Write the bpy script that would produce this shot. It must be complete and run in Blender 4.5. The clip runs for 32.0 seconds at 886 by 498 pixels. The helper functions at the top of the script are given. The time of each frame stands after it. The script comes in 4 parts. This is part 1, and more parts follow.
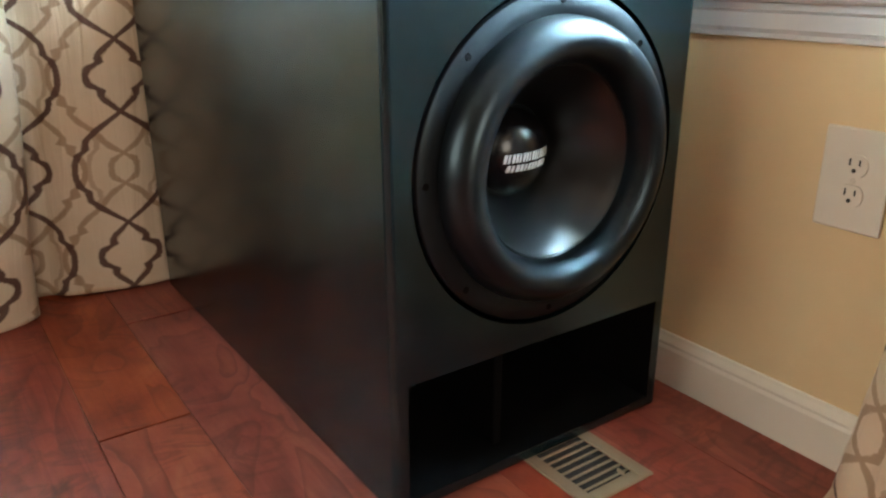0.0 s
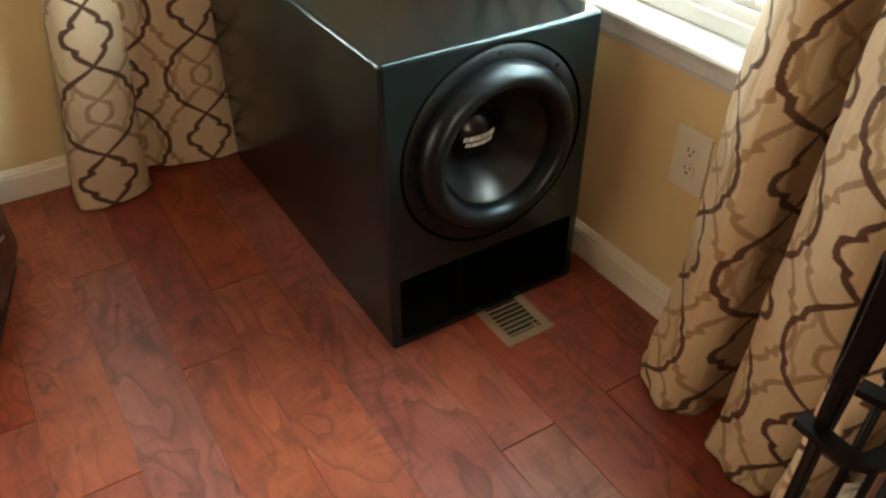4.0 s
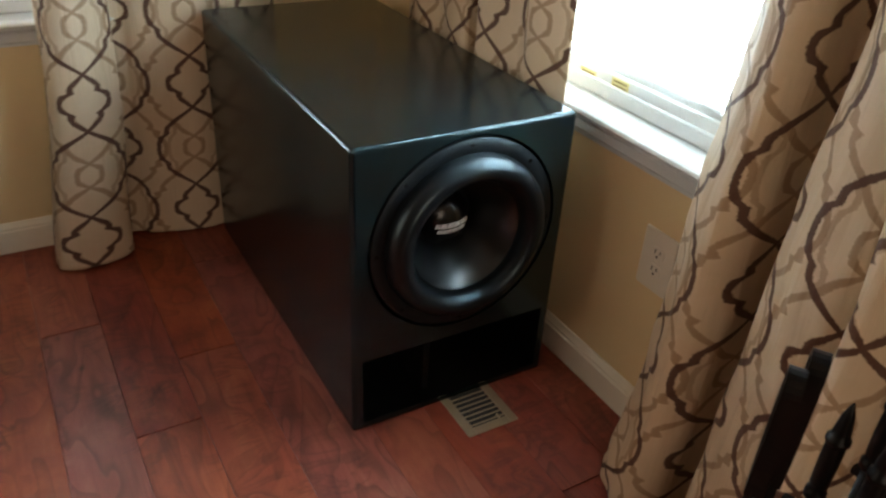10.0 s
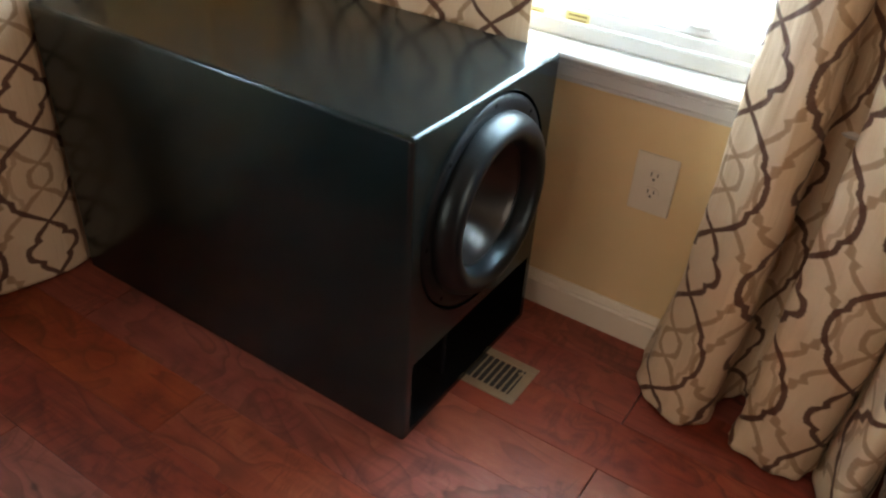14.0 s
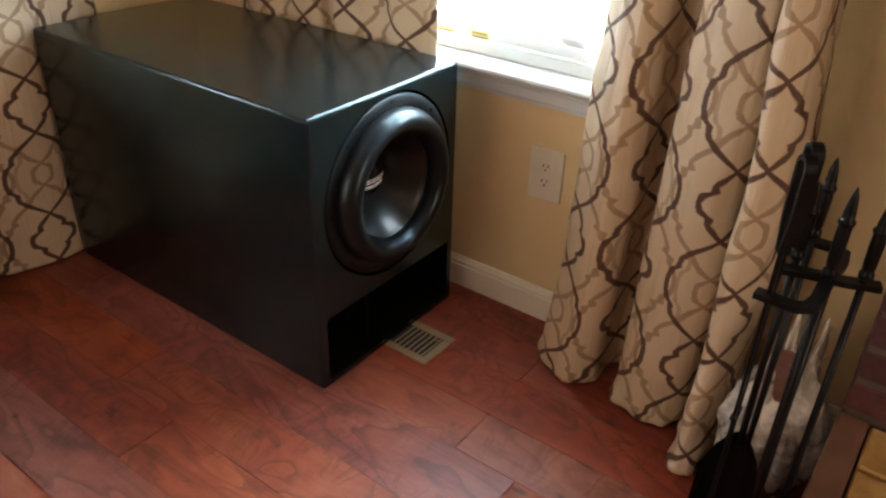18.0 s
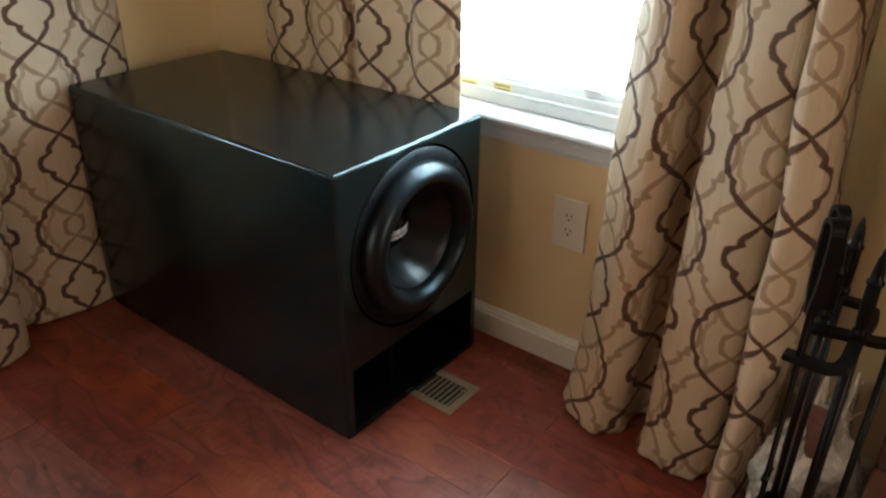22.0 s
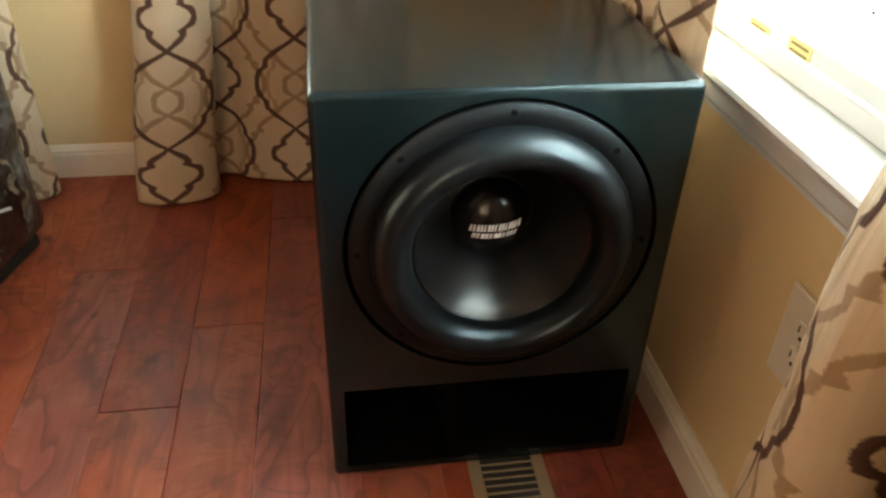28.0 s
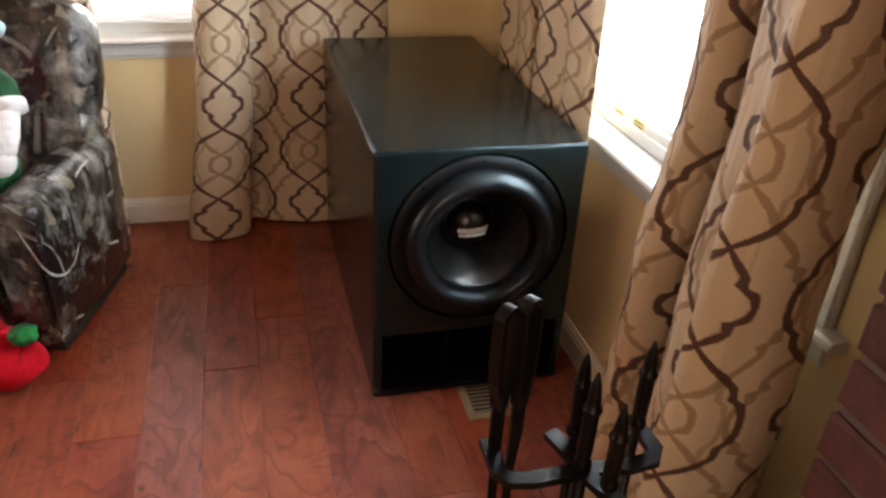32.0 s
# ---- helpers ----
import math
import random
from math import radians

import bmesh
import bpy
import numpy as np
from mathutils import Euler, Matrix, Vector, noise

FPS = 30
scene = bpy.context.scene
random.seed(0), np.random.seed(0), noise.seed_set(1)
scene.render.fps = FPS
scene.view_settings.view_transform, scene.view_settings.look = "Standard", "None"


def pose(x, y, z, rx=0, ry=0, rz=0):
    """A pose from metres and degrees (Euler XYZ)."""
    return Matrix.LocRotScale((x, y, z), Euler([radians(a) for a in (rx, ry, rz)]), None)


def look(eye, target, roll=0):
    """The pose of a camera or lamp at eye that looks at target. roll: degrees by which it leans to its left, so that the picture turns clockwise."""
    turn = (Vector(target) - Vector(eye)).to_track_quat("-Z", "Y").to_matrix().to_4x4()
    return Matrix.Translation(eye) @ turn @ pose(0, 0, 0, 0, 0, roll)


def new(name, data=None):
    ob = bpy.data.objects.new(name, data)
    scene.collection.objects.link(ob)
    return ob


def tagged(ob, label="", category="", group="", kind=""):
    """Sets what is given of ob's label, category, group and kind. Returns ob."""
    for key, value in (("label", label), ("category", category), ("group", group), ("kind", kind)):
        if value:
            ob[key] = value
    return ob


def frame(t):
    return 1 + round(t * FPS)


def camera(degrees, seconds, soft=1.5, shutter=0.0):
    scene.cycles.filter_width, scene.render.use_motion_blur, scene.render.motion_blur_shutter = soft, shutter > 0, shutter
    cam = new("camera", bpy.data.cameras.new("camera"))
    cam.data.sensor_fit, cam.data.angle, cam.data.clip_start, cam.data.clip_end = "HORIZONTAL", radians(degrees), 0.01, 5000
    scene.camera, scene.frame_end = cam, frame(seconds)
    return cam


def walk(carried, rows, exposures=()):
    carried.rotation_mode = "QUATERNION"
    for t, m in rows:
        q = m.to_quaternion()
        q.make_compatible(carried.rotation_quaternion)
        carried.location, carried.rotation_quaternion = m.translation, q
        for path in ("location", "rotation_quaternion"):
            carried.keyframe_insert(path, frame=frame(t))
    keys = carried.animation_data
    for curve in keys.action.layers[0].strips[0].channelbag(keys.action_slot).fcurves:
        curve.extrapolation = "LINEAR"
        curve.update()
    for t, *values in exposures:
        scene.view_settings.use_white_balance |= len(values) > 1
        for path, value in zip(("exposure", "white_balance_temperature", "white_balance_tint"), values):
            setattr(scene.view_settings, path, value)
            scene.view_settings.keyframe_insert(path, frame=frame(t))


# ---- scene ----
cam = camera(59.7, 32.0, soft=2.3, shutter=0.4)
PATH = [
    (0, (-0.979, -0.515, 0.659), (0.098, 1.027, -0.023), -0.2),
    (0.5, (-0.951, -0.506, 0.652), (0.134, 1.027, -0.035), -1.0),
    (1, (-0.893, -0.515, 0.638), (0.134, 1.063, -0.037), -3.0),
    (1.5, (-0.903, -0.513, 0.682), (0.126, 1.063, 0.009), -2.2),
    (2, (-0.92, -0.563, 0.908), (0.009, 0.897, -0.094), -2.0),
    (2.5, (-0.925, -0.625, 1.077), (-0.095, 0.787, -0.072), -2.3),
    (3, (-1.025, -0.734, 1.147), (-0.2, 0.618, -0.074), -2.1),
    (3.5, (-1.106, -0.83, 1.176), (-0.262, 0.504, -0.052), -0.3),
    (5.5, (-1.084, -0.982, 1.221), (-0.271, 0.454, 0.091), -0.3),
    (6, (-1.009, -1.06, 1.222), (-0.223, 0.44, 0.158), 0.0),
    (6.5, (-0.989, -1.109, 1.221), (-0.236, 0.422, 0.177), -0.3),
    (7, (-0.994, -1.123, 1.224), (-0.273, 0.439, 0.202), -0.5),
    (7.5, (-0.996, -1.122, 1.228), (-0.266, 0.453, 0.235), 0.4),
    (8, (-1.006, -1.122, 1.238), (-0.287, 0.468, 0.261), 1.3),
    (8.5, (-1.005, -1.106, 1.239), (-0.301, 0.512, 0.299), 1.2),
    (9, (-1.018, -1.094, 1.24), (-0.306, 0.518, 0.295), 1.9),
    (9.5, (-1.034, -1.039, 1.225), (-0.286, 0.512, 0.208), 2.7),
    (10, (-1.051, -0.925, 1.204), (-0.159, 0.529, 0.16), 3.6),
    (10.5, (-1.084, -0.856, 1.204), (-0.067, 0.513, 0.16), 4.0),
    (11, (-1.089, -0.843, 1.197), (-0.029, 0.469, 0.122), 4.4),
    (11.5, (-1.107, -0.81, 1.175), (-0.043, 0.492, 0.092), 3.9),
    (12, (-1.124, -0.71, 1.146), (-0.093, 0.582, 0.019), 2.8),
    (12.5, (-1.129, -0.555, 1.121), (-0.028, 0.649, -0.036), 1.4),
    (13, (-1.22, -0.464, 1.146), (0.027, 0.564, -0.031), 3.3),
    (13.5, (-1.352, -0.461, 1.121), (0.05, 0.445, 0.021), 3.4),
    (14, (-1.413, -0.405, 1.168), (-0.009, 0.458, 0.036), 3.8),
    (14.5, (-1.443, -0.431, 1.141), (-0.004, 0.449, 0.066), 3.9),
    (15, (-1.45, -0.463, 1.156), (0.032, 0.358, 0.093), 4.7),
    (15.5, (-1.425, -0.537, 1.189), (0.055, 0.264, 0.109), 4.0),
    (17.5, (-1.493, -0.821, 1.196), (-0.102, 0.18, 0.166), 1.2),
    (18, (-1.505, -0.822, 1.192), (-0.114, 0.184, 0.166), 1.7),
    (18.5, (-1.502, -0.826, 1.204), (-0.109, 0.184, 0.185), 1.8),
    (19, (-1.506, -0.828, 1.207), (-0.114, 0.191, 0.194), 2.5),
    (19.5, (-1.513, -0.818, 1.221), (-0.113, 0.206, 0.225), 3.5),
    (20, (-1.518, -0.812, 1.22), (-0.106, 0.214, 0.242), 4.0),
    (20.5, (-1.526, -0.812, 1.208), (-0.141, 0.22, 0.202), 3.7),
    (21, (-1.503, -0.804, 1.212), (-0.141, 0.252, 0.199), 1.7),
    (21.5, (-1.512, -0.809, 1.222), (-0.12, 0.254, 0.256), 1.1),
    (22, (-1.503, -0.811, 1.228), (-0.111, 0.267, 0.28), 0.5),
    (22.5, (-1.516, -0.818, 1.23), (-0.146, 0.281, 0.273), 0.6),
    (23, (-1.433, -0.762, 1.202), (-0.073, 0.333, 0.226), 0.9),
    (23.5, (-1.296, -0.689, 1.178), (0.046, 0.398, 0.168), 2.3),
    (24, (-1.199, -0.714, 1.184), (0.14, 0.379, 0.178), 4.2),
    (24.5, (-1.102, -0.792, 1.171), (0.094, 0.477, 0.192), 3.2),
    (25, (-0.966, -0.813, 1.147), (0.034, 0.611, 0.161), 1.1),
    (25.5, (-0.855, -0.75, 1.087), (0.014, 0.685, -0.002), 0.6),
    (27.5, (-0.523, -0.626, 0.98), (-0.215, 0.989, -0.159), 3.1),
    (28, (-0.545, -0.659, 1.009), (-0.274, 0.973, -0.115), 1.9),
    (28.5, (-0.598, -0.727, 1.076), (-0.281, 0.948, 0.029), 1.7),
    (29, (-0.665, -0.823, 1.103), (-0.226, 0.85, 0.099), 3.4),
    (29.5, (-0.725, -0.956, 1.17), (-0.266, 0.748, 0.231), 3.4),
    (30, (-0.704, -1.043, 1.195), (-0.257, 0.678, 0.28), 2.6),
    (30.5, (-0.713, -1.151, 1.21), (-0.345, 0.599, 0.312), 1.9),
    (31, (-0.734, -1.234, 1.245), (-0.413, 0.524, 0.346), 0.2),
    (31.5, (-0.768, -1.278, 1.249), (-0.428, 0.472, 0.341), 0.6),
    (32, (-0.824, -1.302, 1.269), (-0.353, 0.381, 0.297), 3.2),
]
EXPOSURES = [(0, 1.38, 5700, 3), (1, 1.58, 5700, 3), (2, 1.5, 7500, 8), (2.5, 1.2, 8050, 8), (3, 0.9, 8150, 8), (3.5, 0.65, 8050, 8), (6, 0.2, 6650, 8), (7, 0.2, 6550, 8), (8, 0.15, 6500, 8), (9, -0.05, 6450, 8), (10, -0.05, 6500, 9), (12, 0.33, 6700, 12), (15, 0.35, 6600, 13), (18, 0.45, 6700, 14), (19, 0.38, 6600, 12), (20, 0.13, 6450, 8), (21, 0.27, 6450, 8), (22, 0.07, 6400, 8), (23, 0.15, 6400, 8), (24, -0.1, 6400, 8), (24.6, -0.53, 6550, 10), (25, -0.38, 6850, 12), (25.5, -0.28, 6950, 12), (27.5, 0.55, 7950, 12), (28.2, 0.53, 7950, 12), (29, -0.1, 7900, 18), (30, -0.13, 7500, 22), (31, -0.1, 7650, 24), (32, 0.15, 7500, 24)]
walk(cam, [(t, look(eye, target, roll)) for t, eye, target, roll in PATH], EXPOSURES)

# ---------------------------------------------------------------- world and lights
world = bpy.data.worlds.new("sky_world")
scene.world = world
world.use_nodes = True
_sky = world.node_tree.nodes.new("ShaderNodeTexSky")
_sky.sky_type = "NISHITA"
_sky.sun_disc = False
_sky.sun_elevation = radians(38)
_sky.sun_rotation = radians(200)
world.node_tree.links.new(_sky.outputs[0], world.node_tree.nodes["Background"].inputs[0])
world.node_tree.nodes["Background"].inputs[1].default_value = 0.12


def opening_lamp(name, x, y, z, rx, rz, w, h, power, colour):
    """An area lamp in a wall opening: sky light or added fill."""
    data = bpy.data.lights.new(name, "AREA")
    data.shape, data.size, data.size_y = "RECTANGLE", w, h
    data.energy, data.color = power, colour
    ob = new(name, data)
    ob.matrix_world = pose(x, y, z, rx, 0, rz)
    return ob


opening_lamp("east_sky_lamp", 0.20, 0.09, 1.30, 90, 90, 1.04, 1.24, 85, (0.70, 0.90, 1.0))
opening_lamp("north_sky_lamp", -1.10, 1.455, 1.30, -90, 0, 0.98, 1.24, 50, (0.80, 0.93, 1.0))
# warm fill added from the unseen west and south sides, not sky light
opening_lamp("west_sky_lamp", -3.80, 0.50, 1.25, 90, -90, 1.30, 1.60, 16, (1.0, 0.79, 0.55))
opening_lamp("south_sky_lamp", -1.50, -3.40, 1.35, 90, 0, 1.40, 1.50, 16, (1.0, 0.68, 0.38))

# ---------------------------------------------------------------- helpers


def mesh_of(bm, name, material=None, smooth=False):
    me = bpy.data.meshes.new(name)
    bm.to_mesh(me)
    bm.free()
    if material:
        for m in material if isinstance(material, (list, tuple)) else [material]:
            me.materials.append(m)
    if smooth:
        for p in me.polygons:
            p.use_smooth = True
    return me


def part(name, bm, material, parent=None, label="", smooth=False):
    """Link a bmesh as one mesh object, under a thing or a part."""
    ob = new(name, mesh_of(bm, name, material, smooth))
    if parent:
        ob.parent = parent
    if label:
        ob["label"] = label
    return ob


def thing(name, label, category, at=None, group="", kind=""):
    ob = new(name)
    ob.empty_display_size = 0.05
    if at is not None:
        ob.matrix_world = at
    return tagged(ob, label, category, group, kind)


def add_box(bm, x0, x1, y0, y1, z0, z1, bevel=0.0, seg=2, mat=0):
    m = Matrix.LocRotScale(((x0 + x1) / 2, (y0 + y1) / 2, (z0 + z1) / 2), None, (abs(x1 - x0), abs(y1 - y0), abs(z1 - z0)))
    got = bmesh.ops.create_cube(bm, size=1.0, matrix=m)
    faces = {f for v in got["verts"] for f in v.link_faces}
    for f in faces:
        f.material_index = mat
    if bevel > 0:
        edges = {e for v in got["verts"] for e in v.link_edges}
        r = bmesh.ops.bevel(bm, geom=list(edges), offset=bevel, segments=seg, profile=0.5, affect="EDGES")
        for f in r["faces"]:
            f.material_index = mat
    return bm


def box(x0, x1, y0, y1, z0, z1, bevel=0.0, seg=2):
    return add_box(bmesh.new(), x0, x1, y0, y1, z0, z1, bevel, seg)


def lathe(profile, n=32, bm=None, m=None, closed=False, mat=0):
    """Turn (radius, height) pairs round the z axis."""
    bm = bm or bmesh.new()
    m = m or Matrix()
    rings = []
    for r, h in profile:
        if r < 1e-6:
            rings.append([bm.verts.new(m @ Vector((0, 0, h)))])
        else:
            rings.append([bm.verts.new(m @ Vector((r * math.cos(2 * math.pi * k / n), r * math.sin(2 * math.pi * k / n), h))) for k in range(n)])
    pairs = list(zip(rings, rings[1:])) + ([(rings[-1], rings[0])] if closed else [])
    for a, b in pairs:
        for k in range(n):
            j = (k + 1) % n
            if len(a) == 1 and len(b) == 1:
                continue
            if len(a) == 1:
                f = bm.faces.new((a[0], b[k], b[j])[::-1])
            elif len(b) == 1:
                f = bm.faces.new((a[k], a[j], b[0]))
            else:
                f = bm.faces.new((a[k], a[j], b[j], b[k]))
            f.material_index = mat
            f.smooth = True
    return bm


def sweep(points, shape, bm=None, caps=True, mat=0, up=Vector((0, 0, 1)), scales=None):
    """Sweep a closed 2D shape along points."""
    bm = bm or bmesh.new()
    pts = [Vector(p) for p in points]
    rings = []
    for i, p in enumerate(pts):
        d = (pts[min(i + 1, len(pts) - 1)] - pts[max(i - 1, 0)]).normalized()
        u = up if abs(d.dot(up)) < 0.95 else Vector((1, 0, 0)) if abs(d.x) < 0.8 else Vector((0, 1, 0))
        side = d.cross(u).normalized()
        top = side.cross(d).normalized()
        s = scales[i] if scales else 1.0
        rings.append([bm.verts.new(p + side * (a * s) + top * (b * s)) for a, b in shape])
    n = len(shape)
    for a, b in zip(rings, rings[1:]):
        for k in range(n):
            f = bm.faces.new((a[k], a[(k + 1) % n], b[(k + 1) % n], b[k]))
            f.material_index = mat
            f.smooth = n > 6
    if caps:
        for ring in (rings[0][::-1], rings[-1]):
            f = bm.faces.new(ring)
            f.material_index = mat
    bmesh.ops.recalc_face_normals(bm, faces=bm.faces)
    return bm


def circle(r, n=10, sx=1.0, sy=1.0):
    return [(r * sx * math.cos(2 * math.pi * k / n), r * sy * math.sin(2 * math.pi * k / n)) for k in range(n)]


def blob(bm, centre, radii, rot=None, sub=3, mat=0, rough=0.0, freq=8.0):
    """A soft rounded lump."""
    got = bmesh.ops.create_icosphere(bm, subdivisions=sub, radius=1.0)
    m = Matrix.LocRotScale(Vector(centre), rot, Vector(radii))
    for v in got["verts"]:
        if rough:
            v.co *= 1 + rough * noise.noise(v.co * freq * 0.3 + Vector(centre) * 9)
        v.co = m @ v.co
    for f in {f for v in got["verts"] for f in v.link_faces}:
        f.material_index = mat
        f.smooth = True
    return bm


def extrude_profile(profile, axis, a, b, bm=None):
    """A moulding: a profile of (out, up) pairs run along x or y from a to b."""
    bm = bm or bmesh.new()
    ends = []
    for s in (a, b):
        ends.append([bm.verts.new((s, o, u) if axis == "x" else (o, s, u)) for o, u in profile])
    n = len(profile)
    for k in range(n):
        bm.faces.new((ends[0][k], ends[0][(k + 1) % n], ends[1][(k + 1) % n], ends[1][k]))
    bm.faces.new(ends[0][::-1])
    bm.faces.new(ends[1])
    bmesh.ops.recalc_face_normals(bm, faces=bm.faces)
    return bm


# ---------------------------------------------------------------- materials


class Mat:
    """A small node-tree builder."""

    def __init__(self, name, colour=(0.5, 0.5, 0.5), rough=0.5, metal=0.0, spec=0.5):
        self.m = bpy.data.materials.new(name)
        self.m.use_nodes = True
        self.t = self.m.node_tree
        self.b = self.t.nodes["Principled BSDF"]
        self.out = self.t.nodes["Material Output"]
        self.b.inputs["Base Color"].default_value = (*colour, 1)
        self.b.inputs["Roughness"].default_value = rough
        self.b.inputs["Metallic"].default_value = metal
        self.b.inputs["Specular IOR Level"].default_value = spec

    def node(self, kind, **vals):
        n = self.t.nodes.new(kind)
        for k, v in vals.items():
            if isinstance(v, bpy.types.NodeSocket):
                self.t.links.new(v, n.inputs[k.replace("_", " ")])
            else:
                n.inputs[k.replace("_", " ")].default_value = v
        return n

    def math(self, op, a, b=0.0, c=None):
        n = self.t.nodes.new("ShaderNodeMath")
        n.operation = op
        for i, v in enumerate((a, b) if c is None else (a, b, c)):
            if isinstance(v, bpy.types.NodeSocket):
                self.t.links.new(v, n.inputs[i])
            else:
                n.inputs[i].default_value = v
        return n.outputs[0]

    def coords(self, which="Object", scale=(1, 1, 1), rot=(0, 0, 0)):
        tc = self.t.nodes.new("ShaderNodeTexCoord")
        mp = self.t.nodes.new("ShaderNodeMapping")
        mp.inputs["Scale"].default_value = scale
        mp.inputs["Rotation"].default_value = rot
        self.t.links.new(tc.outputs[which], mp.inputs["Vector"])
        return mp.outputs[0]

    def noise(self, vec, scale, detail=4.0, rough=0.55, distort=0.0):
        n = self.t.nodes.new("ShaderNodeTexNoise")
        n.inputs["Scale"].default_value = scale
        n.inputs["Detail"].default_value = detail
        n.inputs["Roughness"].default_value = rough
        n.inputs["Distortion"].default_value = distort
        if vec is not None:
            self.t.links.new(vec, n.inputs["Vector"])
        return n.outputs[0]

    def ramp(self, fac, stops, interp="LINEAR"):
        n = self.t.nodes.new("ShaderNodeValToRGB")
        n.color_ramp.interpolation = interp
        e = n.color_ramp.elements
        while len(e) < len(stops):
            e.new(1.0)
        for el, (p, c) in zip(e, stops):
            el.position = p
            el.color = c if len(c) == 4 else (*c, 1)
        self.t.links.new(fac, n.inputs[0])
        return n.outputs[0]

    def mix(self, fac, a, b, blend="MIX"):
        n = self.t.nodes.new("ShaderNodeMix")
        n.data_type, n.blend_type = "RGBA", blend
        for i, v in ((0, fac), (6, a), (7, b)):
            if isinstance(v, bpy.types.NodeSocket):
                self.t.links.new(v, n.inputs[i])
            else:
                n.inputs[i].default_value = v if i == 0 else (*v, 1) if len(v) == 3 else v
        return n.outputs[2]

    def set(self, name, sock):
        self.t.links.new(sock, self.b.inputs[name])
        return self

    def bump(self, height, strength=0.3, dist=0.002):
        n = self.t.nodes.new("ShaderNodeBump")
        n.inputs["Strength"].default_value = strength
        n.inputs["Distance"].default_value = dist
        self.t.links.new(height, n.inputs["Height"])
        self.t.links.new(n.outputs[0], self.b.inputs["Normal"])
        return self


def speckled(name, colour, rough, var=0.12, scale=6.0, fine=120.0, bump=0.15, metal=0.0, dist=0.001, spec=0.5, wear=0.18, tint=None):
    """A painted or cast surface with broad and fine variation. tint: colour put into its reflections."""
    m = Mat(name, colour, rough, metal, spec)
    if tint:
        m.b.inputs["Specular Tint"].default_value = (*tint, 1)
    v = m.coords()
    a, b = m.noise(v, scale, 5), m.noise(v, fine, 3)
    lo, hi = [c * (1 - var) for c in colour], [min(1, c * (1 + var)) for c in colour]
    m.set("Base Color", m.ramp(a, [(0.3, lo), (0.7, hi)]))
    r = m.math("MULTIPLY_ADD", m.math("MULTIPLY_ADD", a, 0.6, m.math("MULTIPLY", b, 0.4)), wear, rough - wear / 2)
    m.set("Roughness", r)
    m.bump(b, bump, dist)
    return m.m


WALL = speckled("wall_paint", (0.725, 0.545, 0.300), 0.62, 0.05, 1.6, 260, 0.25, dist=0.0006)
# for walls out of view, made dark so that they bounce less light
BACK_WALL = speckled("unseen_wall_low_bounce", (0.24, 0.165, 0.10), 0.65, 0.05, 1.6, 260, 0.25, dist=0.0006)
TRIM = speckled("white_trim_paint", (0.76, 0.68, 0.55), 0.38, 0.04, 3, 60, 0.08)
CASING = speckled("cool_white_paint", (0.60, 0.60, 0.585), 0.38, 0.04, 3, 60, 0.08)
CEIL = speckled("ceiling_paint", (0.78, 0.76, 0.72), 0.8, 0.03, 2, 200, 0.2)
PLATE = speckled("ivory_plastic", (0.70, 0.63, 0.52), 0.36, 0.02, 8, 90, 0.04, wear=0.05)
SLOT = speckled("dark_slot", (0.02, 0.018, 0.016), 0.7, 0.1)
# the bluish tints colour the black parts' reflections in place of cooler light
BOX = speckled("satin_black_paint", (0.0032, 0.0088, 0.0104), 0.20, 0.25, 5, 170, 0.03, dist=0.0002, spec=0.62, wear=0.07, tint=(0.74, 0.94, 1.0))
RUBBER = speckled("black_rubber", (0.0045, 0.0056, 0.0072), 0.31, 0.15, 7, 220, 0.03, dist=0.0003, spec=0.52, wear=0.06, tint=(0.66, 0.88, 1.0))
FRAME_BLACK = speckled("basket_black", (0.0045, 0.005, 0.006), 0.42, 0.2, 20, 300, 0.10, spec=0.30, tint=(0.70, 0.90, 1.0))
CONE = speckled("pressed_cone", (0.0045, 0.0048, 0.0052), 0.29, 0.25, 16, 420, 0.04, dist=0.0002, spec=0.52, wear=0.06, tint=(0.92, 0.97, 1.0))
CONE.node_tree.nodes["Principled BSDF"].inputs["IOR"].default_value = 1.6
CAP = speckled("dust_cap_black", (0.004, 0.004, 0.005), 0.22, 0.2, 30, 400, 0.02, dist=0.0002, wear=0.05)
LETTER = speckled("white_print", (0.70, 0.70, 0.69), 0.5, 0.1, 90, 300, 0.05)
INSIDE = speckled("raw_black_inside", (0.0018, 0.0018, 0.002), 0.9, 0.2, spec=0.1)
IRON = speckled("black_wrought_iron", (0.0045, 0.0045, 0.005), 0.36, 0.3, 12, 140, 0.25, metal=0.0, dist=0.0010, spec=0.20, wear=0.08)
VENT = speckled("beige_enamel", (0.27, 0.200, 0.122), 0.42, 0.08, 14, 120, 0.1)
VINYL = speckled("white_vinyl", (0.66, 0.66, 0.64), 0.35, 0.03, 4, 80, 0.05)
STICKER = speckled("yellow_sticker", (0.66, 0.56, 0.24), 0.5, 0.1, 60)
STICKER_INK = speckled("brown_ink", (0.20, 0.14, 0.04), 0.6, 0.1, 60)
MORTAR = speckled("grey_mortar", (0.13, 0.095, 0.080), 0.9, 0.15, 20, 160, 0.5, dist=0.002)
HEARTH_EDGE = speckled("brown_hearth_edge", (0.16, 0.075, 0.045), 0.5, 0.25, 10, 90, 0.3)
WIRE = speckled("pale_straw_wire", (0.32, 0.27, 0.18), 0.5, 0.2, 30)


